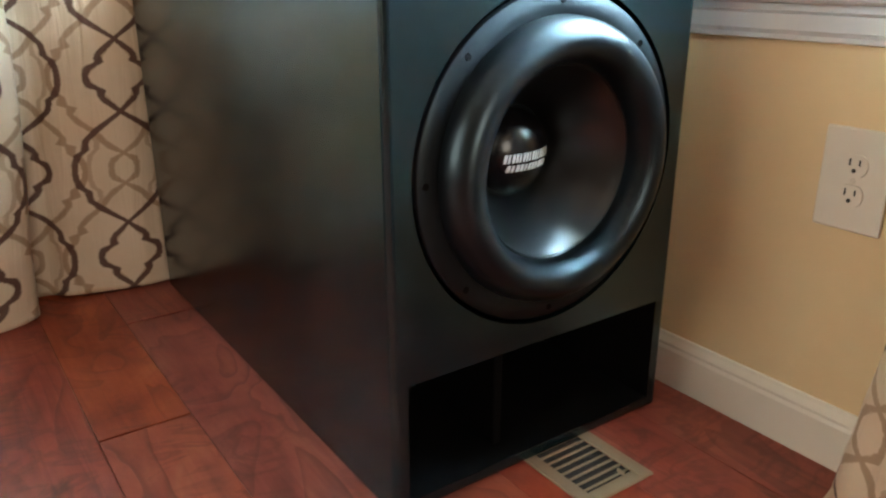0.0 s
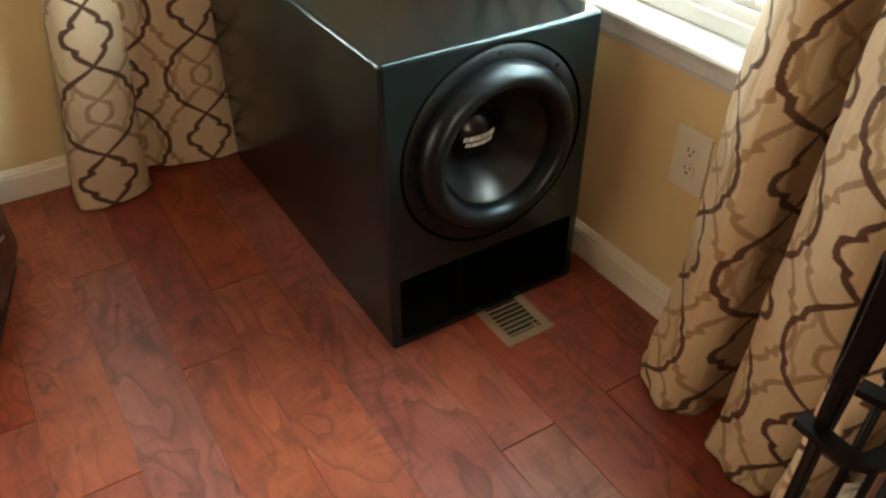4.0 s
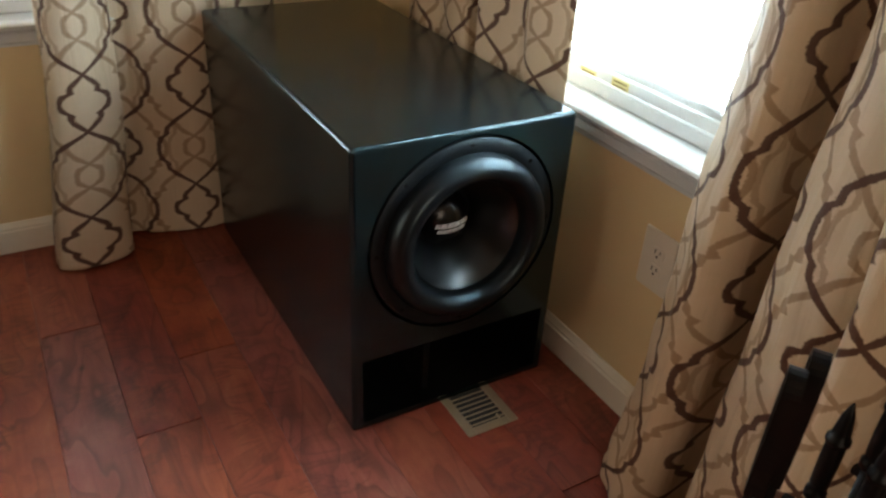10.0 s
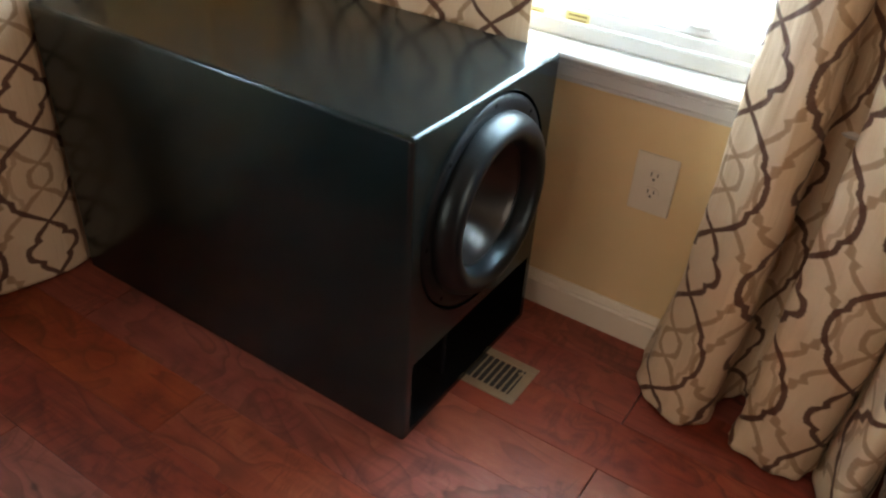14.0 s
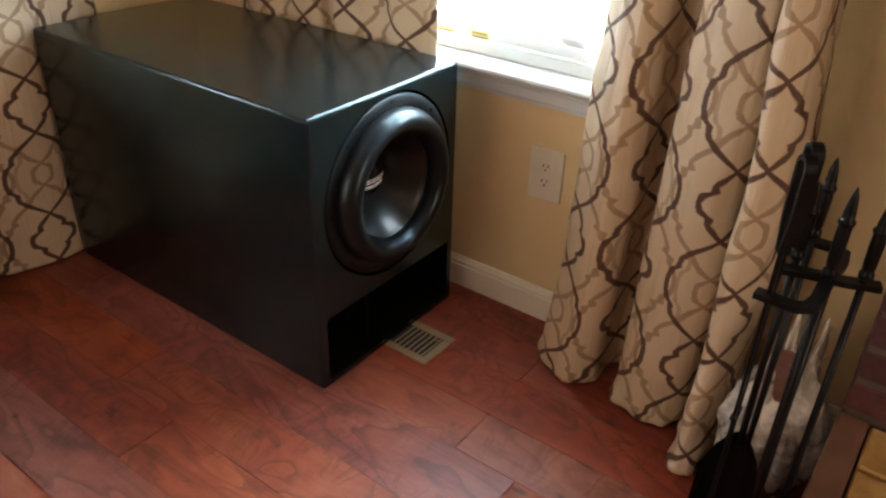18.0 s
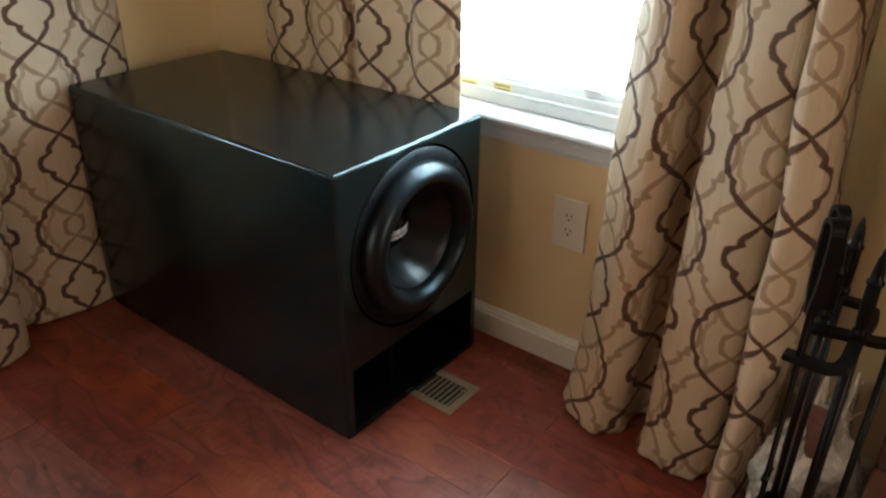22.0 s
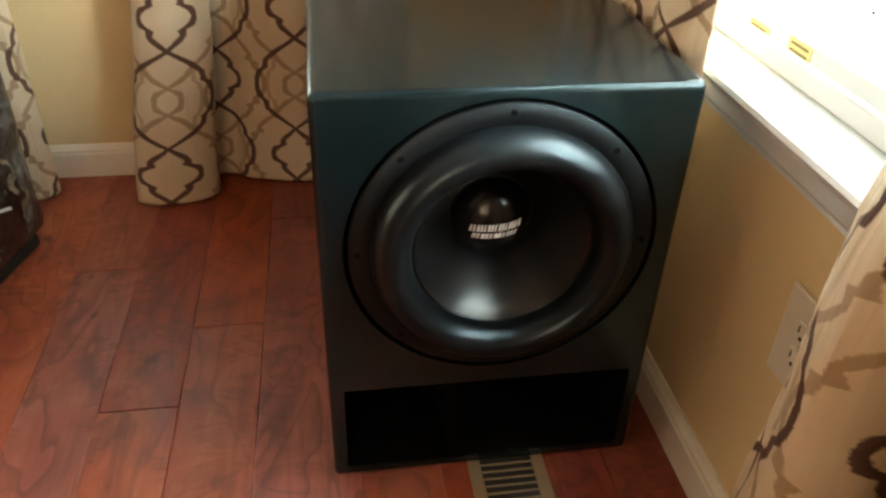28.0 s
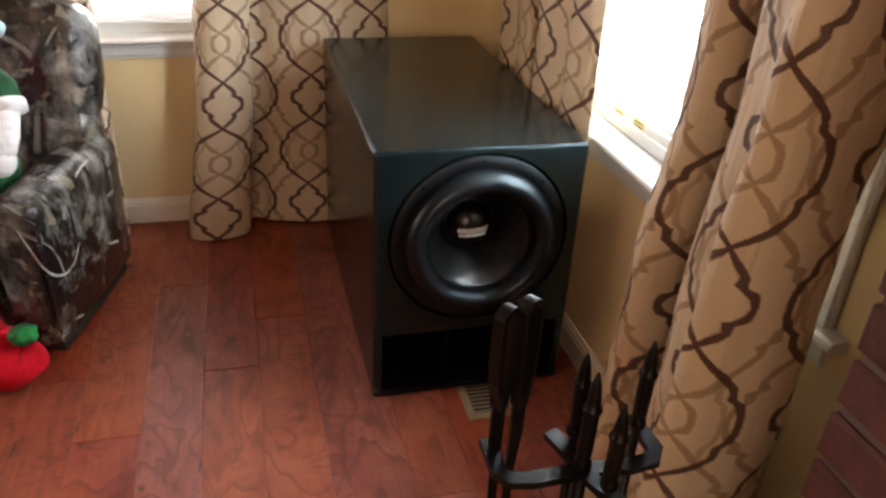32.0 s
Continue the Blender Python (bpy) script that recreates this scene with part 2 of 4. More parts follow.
def brick_material():
    m = Mat("dark_red_brick", (0.16, 0.05, 0.04), 0.75)
    v = m.coords()
    oi = m.t.nodes.new("ShaderNodeObjectInfo")
    n = m.noise(v, 22, 6)
    c = m.ramp(n, [(0.25, (0.045, 0.016, 0.017)), (0.55, (0.095, 0.030, 0.029)), (0.8, (0.150, 0.052, 0.044))])
    h = m.node("ShaderNodeHueSaturation", Color=c, Value=m.math("MULTIPLY_ADD", oi.outputs["Random"], 0.5, 0.75))
    m.set("Base Color", h.outputs[0])
    m.bump(m.noise(v, 120, 5), 0.6, 0.003)
    return m.m


BRICK = brick_material()


def amber_stone():
    m = Mat("amber_stone", (0.45, 0.25, 0.08), 0.35)
    v = m.coords()
    n = m.noise(v, 9, 6, 0.6, 1.2)
    m.set("Base Color", m.ramp(n, [(0.2, (0.20, 0.095, 0.03)), (0.5, (0.42, 0.23, 0.07)), (0.8, (0.60, 0.38, 0.15))]))
    m.bump(m.noise(v, 60, 4), 0.2, 0.002)
    return m.m


STONE = amber_stone()


def plank_material():
    """Hand-scraped red-brown hardwood: looping cathedral grain, straight grain, pores and dark scraped streaks."""
    m = Mat("red_brown_hardwood", (0.2, 0.06, 0.03), 0.33, spec=0.35)
    oi = m.t.nodes.new("ShaderNodeObjectInfo")
    geo = m.t.nodes.new("ShaderNodeNewGeometry")
    rnd = oi.outputs["Random"]
    comb = m.t.nodes.new("ShaderNodeCombineXYZ")
    for i, k in enumerate((27.9, 69.3, 47.7)):
        m.t.links.new(m.math("MULTIPLY", rnd, k), comb.inputs[i])
    add = m.t.nodes.new("ShaderNodeVectorMath")
    m.t.links.new(geo.outputs["Position"], add.inputs[0])
    m.t.links.new(comb.outputs[0], add.inputs[1])

    def stretched(sx, sy):
        mp = m.t.nodes.new("ShaderNodeMapping")
        mp.inputs["Scale"].default_value = (sx, sy, 1.0)
        m.t.links.new(add.outputs[0], mp.inputs["Vector"])
        return mp.outputs[0]

    def grey(fac, *stops):
        return m.ramp(fac, [(p, (g, g, g)) for p, g in stops])

    # cathedral loops: each ring is sharp on its dark side and fades away on the other
    big = m.noise(stretched(7.0, 2.7), 1.0, 2.2, 0.45, 0.7)
    rings = m.math("FRACT", m.math("MULTIPLY", big, 8.0))
    loop = grey(rings, (0.0, 0.0), (0.40, 0.05), (0.66, 0.30), (0.84, 0.85), (0.93, 1.0), (1.0, 0.0))
    loop = m.math("MULTIPLY", loop, grey(m.noise(stretched(6.0, 2.2), 1.0, 2), (0.38, 0.10), (0.62, 1.0)))
    # straight grain, packed closer in some boards
    run = m.noise(stretched(16.0, 0.9), 1.0, 2.0, 0.5, 0.5)
    lines = m.math("FRACT", m.math("MULTIPLY", run, 9.0))
    straight = grey(lines, (0.0, 0.0), (0.55, 0.15), (0.86, 0.85), (1.0, 0.0))
    straight = m.math("MULTIPLY", straight, grey(m.noise(stretched(5.0, 1.5), 1.0, 2), (0.50, 0.0), (0.66, 0.75)))
    fine = m.noise(stretched(130.0, 7.0), 1.0, 4)
    blot = m.noise(stretched(9.0, 4.0), 1.0, 6, 0.66, 0.9)
    tone = m.ramp(blot, [(0.28, (0.185, 0.0250, 0.0100)), (0.44, (0.290, 0.0465, 0.0165)), (0.58, (0.355, 0.0680, 0.0235)), (0.74, (0.430, 0.115, 0.0410))])
    tone = m.mix(m.math("MULTIPLY", fine, 0.42), tone, (0.135, 0.021, 0.011))
    tone = m.mix(m.math("MULTIPLY", straight, 0.54), tone, (0.090, 0.0125, 0.0070))
    tone = m.mix(m.math("MULTIPLY", loop, 0.58), tone, (0.095, 0.0140, 0.0075))
    # scraped chatter: thin wavering dark lines across the board, and small knots
    cross = m.noise(stretched(6.0, 12.0), 1.0, 4, 0.55, 1.4)
    cl = grey(m.math("ABSOLUTE", m.math("SUBTRACT", cross, 0.5)), (0.0, 0.36), (0.020, 0.25), (0.060, 0.0))
    cl = m.math("MULTIPLY", cl, grey(m.noise(stretched(8.0, 3.0), 1.1, 2), (0.48, 0.0), (0.58, 1.0)))
    tone = m.mix(cl, tone, (0.058, 0.0095, 0.006))
    spot = m.noise(stretched(20.0, 9.0), 1.0, 2, 0.4, 0.5)
    tone = m.mix(grey(spot, (0.70, 0.0), (0.76, 0.75)), tone, (0.055, 0.010, 0.006))
    hs = m.node("ShaderNodeHueSaturation", Color=tone, Value=m.math("MULTIPLY_ADD", rnd, 0.20, 0.90),
                Saturation=m.math("MULTIPLY_ADD", m.math("FRACT", m.math("MULTIPLY", rnd, 7.3)), 0.16, 0.86),
                Hue=m.math("MULTIPLY_ADD", rnd, 0.008, 0.496))
    m.set("Base Color", hs.outputs[0])
    m.set("Roughness", m.math("MULTIPLY_ADD", fine, 0.14, m.math("MULTIPLY_ADD", blot, 0.14, 0.30)))
    wave = m.noise(stretched(8.5, 3.0), 1.3, 4)
    h = m.math("ADD", wave, m.math("MULTIPLY", m.math("ADD", loop, straight), -0.16))
    m.bump(h, 0.28, 0.004)
    return m.m


PLANK = plank_material()

# printed curtain cloth: an ogee trellis on half-dropped columns, unrolled along the cloth
COL, REP = 0.215, 0.378


def _path_half(v, knots):
    for (a, x), (b, y) in zip(knots, knots[1:]):
        if a <= v <= b:
            return x + (y - x) * (v - a) / max(1e-9, b - a)
    return knots[-1][1]


def _mirrored(first, second):
    """Half-widths over one repeat: the quatrefoil fills 0 to 0.38, the wide ogee the rest; each half mirrors."""
    out = list(first) + [(0.38 - v, w) for v, w in first[::-1] if v < 0.189] + list(second) + [(1.38 - v, w) for v, w in second[::-1] if v < 0.689]
    return sorted(set(out))


DARK = _mirrored([(0.0, 0.0), (0.055, 0.025), (0.085, 0.036), (0.118, 0.034), (0.135, 0.050), (0.160, 0.060), (0.19, 0.063)],
                 [(0.38, 0.0), (0.46, 0.046), (0.52, 0.072), (0.545, 0.075), (0.575, 0.076), (0.60, 0.090), (0.65, 0.098), (0.69, 0.099)])
TAUPE = _mirrored([(0.0, 0.098), (0.035, 0.094), (0.05, 0.112), (0.09, 0.112), (0.11, 0.124), (0.15, 0.134), (0.19, 0.136)],
                  [(0.38, 0.098), (0.43, 0.080), (0.475, 0.056), (0.53, 0.040), (0.575, 0.020), (0.606, 0.0), (0.63, 0.018), (0.66, 0.026), (0.69, 0.027)])
INNER = _mirrored([(0.0, 0.0), (0.19, 0.063)], [(0.38, 0.0), (0.46, 0.046), (0.505, 0.060), (0.53, 0.052), (0.575, 0.054), (0.60, 0.066), (0.65, 0.071), (0.69, 0.071)])


def cloth_material():
    m = Mat("printed_linen_cloth", (0.6, 0.5, 0.4), 0.48, spec=0.38)
    uv = m.t.nodes.new("ShaderNodeUVMap")
    sep = m.t.nodes.new("ShaderNodeSeparateXYZ")
    m.t.links.new(uv.outputs[0], sep.inputs[0])
    wob = m.noise(m.coords("UV"), 230, 1)
    u = m.math("MULTIPLY_ADD", m.math("SUBTRACT", wob, 0.5), 0.0065, sep.outputs[0])
    v = sep.outputs[1]

    def ramp_of(knots, fac):
        pos = sorted({p for p, _ in knots})
        stops = []
        for p in pos:
            w = _path_half(p, knots)
            slope = abs(_path_half(min(1, p + 0.012), knots) - _path_half(max(0, p - 0.012), knots)) / (0.024 * REP)
            k = min(2.0, math.sqrt(1 + slope * slope))
            stops.append((p, (w / 0.2, k / 4, 0, 1)))
        return m.ramp(fac, stops[:32])

    def family(du, dv):
        uu = m.math("ABSOLUTE", m.math("SUBTRACT", m.math("FRACT", m.math("ADD", m.math("DIVIDE", u, 2 * COL), 0.5 + du)), 0.5))
        um = m.math("MULTIPLY", uu, 2 * COL)
        vm = m.math("FRACT", m.math("ADD", m.math("DIVIDE", v, REP), dv))
        out = []
        for knots, half in ((DARK, 0.0064), (TAUPE, 0.0060), (INNER, 0.0046)):
            r = ramp_of(knots, vm)
            s = m.t.nodes.new("ShaderNodeSeparateColor")
            m.t.links.new(r, s.inputs[0])
            d = m.math("ABSOLUTE", m.math("SUBTRACT", um, m.math("MULTIPLY", s.outputs[0], 0.2)))
            d = m.math("DIVIDE", d, m.math("MULTIPLY", s.outputs[1], 4.0))
            soft = 0.0012
            out.append(m.math("MINIMUM", 1.0, m.math("MAXIMUM", 0.0, m.math("DIVIDE", m.math("SUBTRACT", half + soft, d), 2 * soft))))
        return out

    d1, t1, i1 = family(0.0, 0.0)
    d2, t2, i2 = family(0.5, 0.5)
    dark = m.math("MAXIMUM", d1, d2)
    taupe = m.math("MAXIMUM", m.math("MAXIMUM", t1, t2), m.math("MULTIPLY", m.math("MAXIMUM", i1, i2), 0.7))
    vec = m.coords("UV")
    weave = m.noise(m.coords("UV", (900, 300, 1)), 1.0, 2)
    broad = m.noise(vec, 7, 4)
    base = m.ramp(broad, [(0.3, (0.585, 0.450, 0.305)), (0.7, (0.675, 0.540, 0.385))])
    base = m.mix(m.math("MULTIPLY", weave, 0.25), base, (0.50, 0.385, 0.26))
    c = m.mix(m.math("MULTIPLY", taupe, 0.86), base, (0.325, 0.208, 0.118))
    c = m.mix(m.math("MULTIPLY", dark, 0.95), c, (0.078, 0.031, 0.019))
    m.set("Base Color", c)
    pull = m.noise(m.coords("UV", (34, 3.2, 1)), 1.0, 3, 0.5, 0.6)
    pucker = m.noise(m.coords("UV", (9, 16, 1)), 1.0, 2)
    m.bump(m.math("MULTIPLY_ADD", weave, 0.03, m.math("MULTIPLY_ADD", pucker, 0.35, pull)), 0.45, 0.014)
    tr = m.t.nodes.new("ShaderNodeBsdfTranslucent")
    m.t.links.new(c, tr.inputs[0])
    mx = m.t.nodes.new("ShaderNodeMixShader")
    mx.inputs[0].default_value = 0.03
    m.t.links.new(m.b.outputs[0], mx.inputs[1])
    m.t.links.new(tr.outputs[0], mx.inputs[2])
    m.t.links.new(mx.outputs[0], m.out.inputs[0])
    return m.m


CLOTH = cloth_material()


def slat_material():
    m = Mat("white_blind_slat", (0.82, 0.82, 0.80), 0.45)
    v = m.coords()
    m.set("Base Color", m.ramp(m.noise(v, 14, 3), [(0.3, (0.68, 0.68, 0.67)), (0.7, (0.74, 0.74, 0.73))]))
    tr = m.t.nodes.new("ShaderNodeBsdfTranslucent")
    tr.inputs[0].default_value = (0.9, 0.9, 0.89, 1)
    mx = m.t.nodes.new("ShaderNodeMixShader")
    mx.inputs[0].default_value = 0.58
    m.t.links.new(m.b.outputs[0], mx.inputs[1])
    m.t.links.new(tr.outputs[0], mx.inputs[2])
    m.t.links.new(mx.outputs[0], m.out.inputs[0])
    return m.m


SLAT = slat_material()


def glass_material():
    m = Mat("window_glass", (1, 1, 1), 0.02)
    m.b.inputs["Transmission Weight"].default_value = 1.0
    m.b.inputs["IOR"].default_value = 1.05
    return m.m


GLASS = glass_material()


def camo_material():
    """Woodland-printed vinyl: grey bark, rusty leaves, black hollows and crossing pale branches."""
    m = Mat("woodland_print_vinyl", (0.1, 0.09, 0.07), 0.27, spec=0.6)
    m.b.inputs["Coat Weight"].default_value = 0.3
    m.b.inputs["Coat Roughness"].default_value = 0.22
    v = m.coords()

    def grey(fac, *stops):
        return m.ramp(fac, [(p, (g, g, g)) for p, g in stops])

    bark = m.noise(m.coords(scale=(1.0, 1.0, 0.75)), 15.0, 5, 0.60, 0.3)
    base = m.ramp(bark, [(0.40, (0.010, 0.010, 0.010)), (0.47, (0.050, 0.047, 0.042)), (0.55, (0.105, 0.100, 0.090)), (0.66, (0.22, 0.212, 0.195))])
    brown = m.noise(v, 4.2, 4, 0.55, 0.8)
    base = m.mix(grey(brown, (0.56, 0.0), (0.62, 0.85)), base, (0.050, 0.029, 0.019))
    hollow = m.noise(v, 5.5, 5, 0.6, 0.6)
    base = m.mix(grey(hollow, (0.54, 0.0), (0.59, 0.93)), base, (0.006, 0.006, 0.007))
    leaf = m.noise(v, 17, 4, 0.6, 0.5)
    base = m.mix(grey(leaf, (0.62, 0.0), (0.66, 0.7)), base, (0.200, 0.165, 0.110))
    # two families of long thin branches, each with a dark shaded edge
    for rot, sc, wide, colour in (((0.5, 0.35, 0.2), (1.5, 1.5, 1.0), 0.010, (0.230, 0.216, 0.190)), ((1.2, 0.3, 1.0), (1.9, 1.9, 1.3), 0.0060, (0.560, 0.540, 0.490))):
        n = m.noise(m.coords(scale=sc, rot=rot), 2.2, 0.5, 0.4, 0.15)
        d = m.math("ABSOLUTE", m.math("SUBTRACT", n, 0.5))
        gate = grey(m.noise(v, 6.5, 1), (0.54, 0.0), (0.57, 1.0))
        base = m.mix(m.math("MULTIPLY", gate, grey(d, (wide, 0.75), (wide * 2.0, 0.0))), base, (0.010, 0.009, 0.009))
        c = m.mix(m.noise(v, 60, 3), colour, [q * 0.45 for q in colour])
        base = m.mix(m.math("MULTIPLY", gate, grey(d, (wide * 0.75, 0.92), (wide, 0.0))), base, c)
    m.set("Base Color", base)
    crease = m.noise(v, 9, 5, 0.6, 1.5)
    m.bump(m.math("MULTIPLY_ADD", m.noise(v, 34, 4), 0.35, crease), 0.75, 0.016)
    return m.m


CAMO = camo_material()


def plush(name, colour, rough=0.9, sheen=0.5):
    m = Mat(name, colour, rough, spec=0.2)
    v = m.coords()
    n = m.noise(v, 60, 4)
    m.set("Base Color", m.ramp(n, [(0.3, [c * 0.86 for c in colour]), (0.7, [min(1, c * 1.15) for c in colour])]))
    m.b.inputs["Sheen Weight"].default_value = sheen
    m.bump(m.noise(v, 240, 3), 0.2, 0.001)
    return m.m


RED = plush("red_plush", (0.56, 0.005, 0.016), 0.8, 0.02)
GREEN = plush("green_velvet", (0.004, 0.070, 0.026), 0.50, 0.10)
WHITE = plush("white_plush", (0.80, 0.78, 0.78), 0.9, 0.2)
PINK = plush("pale_pink_plush", (0.74, 0.60, 0.57))
PALE_BLUE = plush("pale_blue_plush", (0.50, 0.74, 0.80), 0.9, 0.2)
GREEN_TINSEL = plush("green_tinsel", (0.006, 0.17, 0.045), 0.3, 0.05)
HAT_RED = plush("dark_red_sequin", (0.20, 0.008, 0.014), 0.35)


def stripe_material():
    m = Mat("striped_knit", (0.5, 0.5, 0.5), 0.9)
    s = m.t.nodes.new("ShaderNodeSeparateXYZ")
    m.t.links.new(m.coords(), s.inputs[0])
    w = m.math("FRACT", m.math("MULTIPLY", s.outputs[2], 42))
    m.set("Base Color", m.ramp(w, [(0.0, (0.16, 0.13, 0.13)), (0.55, (0.16, 0.13, 0.13)), (0.6, (0.72, 0.70, 0.68)), (0.95, (0.72, 0.70, 0.68)), (1.0, (0.16, 0.13, 0.13))]))
    m.bump(m.noise(m.coords(), 200, 2), 0.4, 0.002)
    return m.m


STRIPE = stripe_material()


def bag_material():
    m = Mat("thin_white_film", (0.80, 0.74, 0.66), 0.22, spec=0.6)
    m.b.inputs["Transmission Weight"].default_value = 0.0
    tr = m.t.nodes.new("ShaderNodeBsdfTransparent")
    tr.inputs[0].default_value = (0.95, 0.93, 0.9, 1)
    mx = m.t.nodes.new("ShaderNodeMixShader")
    v = m.coords()
    fac = m.ramp(m.noise(v, 13, 5, 0.6, 1.5), [(0.38, (0.30, 0.30, 0.30)), (0.62, (0.80, 0.80, 0.80))])
    m.t.links.new(fac, mx.inputs[0])
    m.t.links.new(tr.outputs[0], mx.inputs[1])
    m.t.links.new(m.b.outputs[0], mx.inputs[2])
    m.t.links.new(mx.outputs[0], m.out.inputs[0])
    m.bump(m.noise(v, 30, 5, 0.6, 1.0), 0.9, 0.012)
    return m.m


BAG = bag_material()
BAG_RED = speckled("red_brown_print", (0.15, 0.07, 0.055), 0.4, 0.3, 40)
BAG_DARK = speckled("dark_packet", (0.05, 0.052, 0.058), 0.4, 0.4, 18)
PAPER = speckled("white_paper_label", (0.72, 0.72, 0.70), 0.6, 0.05, 30)

# ---------------------------------------------------------------- the room
XW, YS, YN, HC = -3.70, -3.30, 1.255, 2.44
SILL, HEAD = 0.637, 1.98
E0, E1 = -0.476, 0.62     # east opening, along y
N0, N1 = -1.62, -0.58    # north opening, along x
T = 0.14


def wall_with_opening(name, axis, at, a, b, o0, o1, sill, head, outward, label, paint=None):
    """A wall slab with one window opening cut through it."""
    bm = bmesh.new()
    lo, hi = sorted((at, at + outward * T))
    for p, q, z0, z1 in ((a, o0, 0, HC), (o1, b, 0, HC), (o0, o1, 0, sill - 0.022), (o0, o1, head, HC)):
        if axis == "y":
            add_box(bm, lo, hi, p, q, z0, z1)
        else:
            add_box(bm, p, q, lo, hi, z0, z1)
    return tagged(part(name, bm, paint or WALL), label, "wall", kind="structure")


wall_with_opening("wall_east", "y", 0.0, YS, YN + T, E0, E1, SILL, HEAD, 1, "tan painted wall with a window above the subwoofer")
wall_with_opening("wall_north", "x", YN, XW - T, 0.0, N0, N1, SILL, HEAD, 1, "tan painted wall with a window behind the recliner")
# west and south walls are never in view; their openings admit the added fill
wall_with_opening("wall_west", "y", XW, YS, YN, -0.15, 1.15, 0.45, 2.05, -1, "unseen wall closing the room, darkened to cut bounced light", BACK_WALL)
wall_with_opening("wall_south", "x", YS, XW - T, T, -2.20, -0.80, 0.60, 2.10, -1, "unseen wall closing the room, darkened to cut bounced light", BACK_WALL)
tagged(part("ceiling", box(XW - T, T, YS - T, YN + T, HC, HC + 0.1), CEIL), "flat white painted ceiling", "ceiling", kind="structure")

BASE = [(0, 0), (0.016, 0), (0.016, 0.064), (0.013, 0.069), (0.013, 0.074), (0.007, 0.082), (0.004, 0.087), (0, 0.087)]
for nm, axis, flip, off, a, b in (("baseboard_east", "y", -1, 0.0, -0.785, YN - 0.016), ("baseboard_north", "x", -1, YN, XW + 0.016, 0.0), ("baseboard_west", "y", 1, XW, YS + 0.016, YN), ("baseboard_south", "x", 1, YS, XW + 0.016, -0.25)):
    prof = [(off + flip * o, u) for o, u in BASE]
    tagged(part(nm, extrude_profile(prof, axis, a, b), TRIM), "white painted wooden baseboard with a moulded top", "baseboard", kind="structure")


def window(name, label, width, head, at, sticker=False):
    """A sash window: u runs across it, room side is -v. Built flat in the xz plane, looking from -y."""
    w = thing(name, label, "window", at, kind="structure")
    h = width / 2
    # stool with a rounded nose, and the apron under it
    prof = [(0.095, SILL), (-0.028, SILL), (-0.034, SILL - 0.004), (-0.037, SILL - 0.010), (-0.034, SILL - 0.016), (-0.028, SILL - 0.020), (0.095, SILL - 0.020)]
    part("window_sill", extrude_profile(prof, "x", -h - 0.095, h + 0.095), CASING, w)
    ap = [(0.0, SILL - 0.0205), (-0.017, SILL - 0.0205), (-0.017, SILL - 0.030), (-0.013, SILL - 0.034), (-0.013, SILL - 0.054), (-0.010, SILL - 0.060), (-0.010, SILL - 0.066), (0.0, SILL - 0.068)]
    part("apron", extrude_profile(ap, "x", -h - 0.065, h + 0.065), CASING, w)
    for sx in (-1, 1):
        bm = bmesh.new()
        a, b = sorted((sx * h, sx * (h + 0.062)))
        add_box(bm, a, b, -0.017, -0.0005, SILL + 0.0005, head + 0.06, 0.003, 1)
        a, b = sorted((sx * (h + 0.045), sx * (h + 0.060)))
        add_box(bm, a, b, -0.022, -0.016, SILL + 0.001, head + 0.058, 0.002, 1)
        part("casing", bm, CASING, w)
        a, b = sorted((sx * h, sx * (h - 0.03)))
        part("jamb", box(a, b, 0.001, T - 0.002, SILL + 0.0005, head - 0.001, 0.001, 1), VINYL, w)
    part("head_casing", box(-h - 0.0615, h + 0.0615, -0.019, -0.0005, head + 0.061, head + 0.125, 0.003, 1), CASING, w)
    part("head_jamb", box(-h + 0.031, h - 0.031, 0.001, T - 0.002, head - 0.03, head - 0.001), VINYL, w)
    # lower sash: bottom rail with a stepped top, stiles, upper rail
    g = h - 0.031
    bm = bmesh.new()
    add_box(bm, -g, g, 0.046, 0.088, SILL + 0.0005, SILL + 0.062, 0.003, 2)
    add_box(bm, -g, g, 0.054, 0.088, SILL + 0.062, SILL + 0.080, 0.002, 1)
    add_box(bm, -g, g, 0.040, 0.047, SILL + 0.030, SILL + 0.038, 0.002, 1)
    part("bottom_rail", bm, VINYL, w)
    for sx in (-1, 1):
        a, b = sorted((sx * g, sx * (g - 0.045)))
        part("stile", box(a, b, 0.050, 0.086, SILL + 0.081, head - 0.032, 0.003, 1), VINYL, w)
    part("meeting_rail", box(-g + 0.046, g - 0.046, 0.050, 0.086, 1.295, 1.335, 0.003, 1), VINYL, w)
    pane = part("pane", box(-g + 0.046, g - 0.046, 0.066, 0.070, SILL + 0.081, head - 0.032), GLASS, w)
    pane.visible_shadow = False
    if sticker:
        for x, k in ((-0.238, 1), (-0.136, 2)):
            st = part("sticker", box(x - 0.026, x + 0.026, 0.0442, 0.0456, SILL + 0.036, SILL + 0.040 + 0.008 * k, 0.0002, 1), STICKER, w, "small yellow warning sticker")
            for j in range(k):
                part("print_bar", box(x - 0.020, x + 0.020, 0.0436, 0.0441, SILL + 0.0395 + 0.009 * j, SILL + 0.0425 + 0.009 * j), STICKER_INK, st)
        part("sash_latch", box(0.085, 0.135, 0.036, 0.056, SILL + 0.080, SILL + 0.090, 0.003, 2), VINYL, w)
    return w


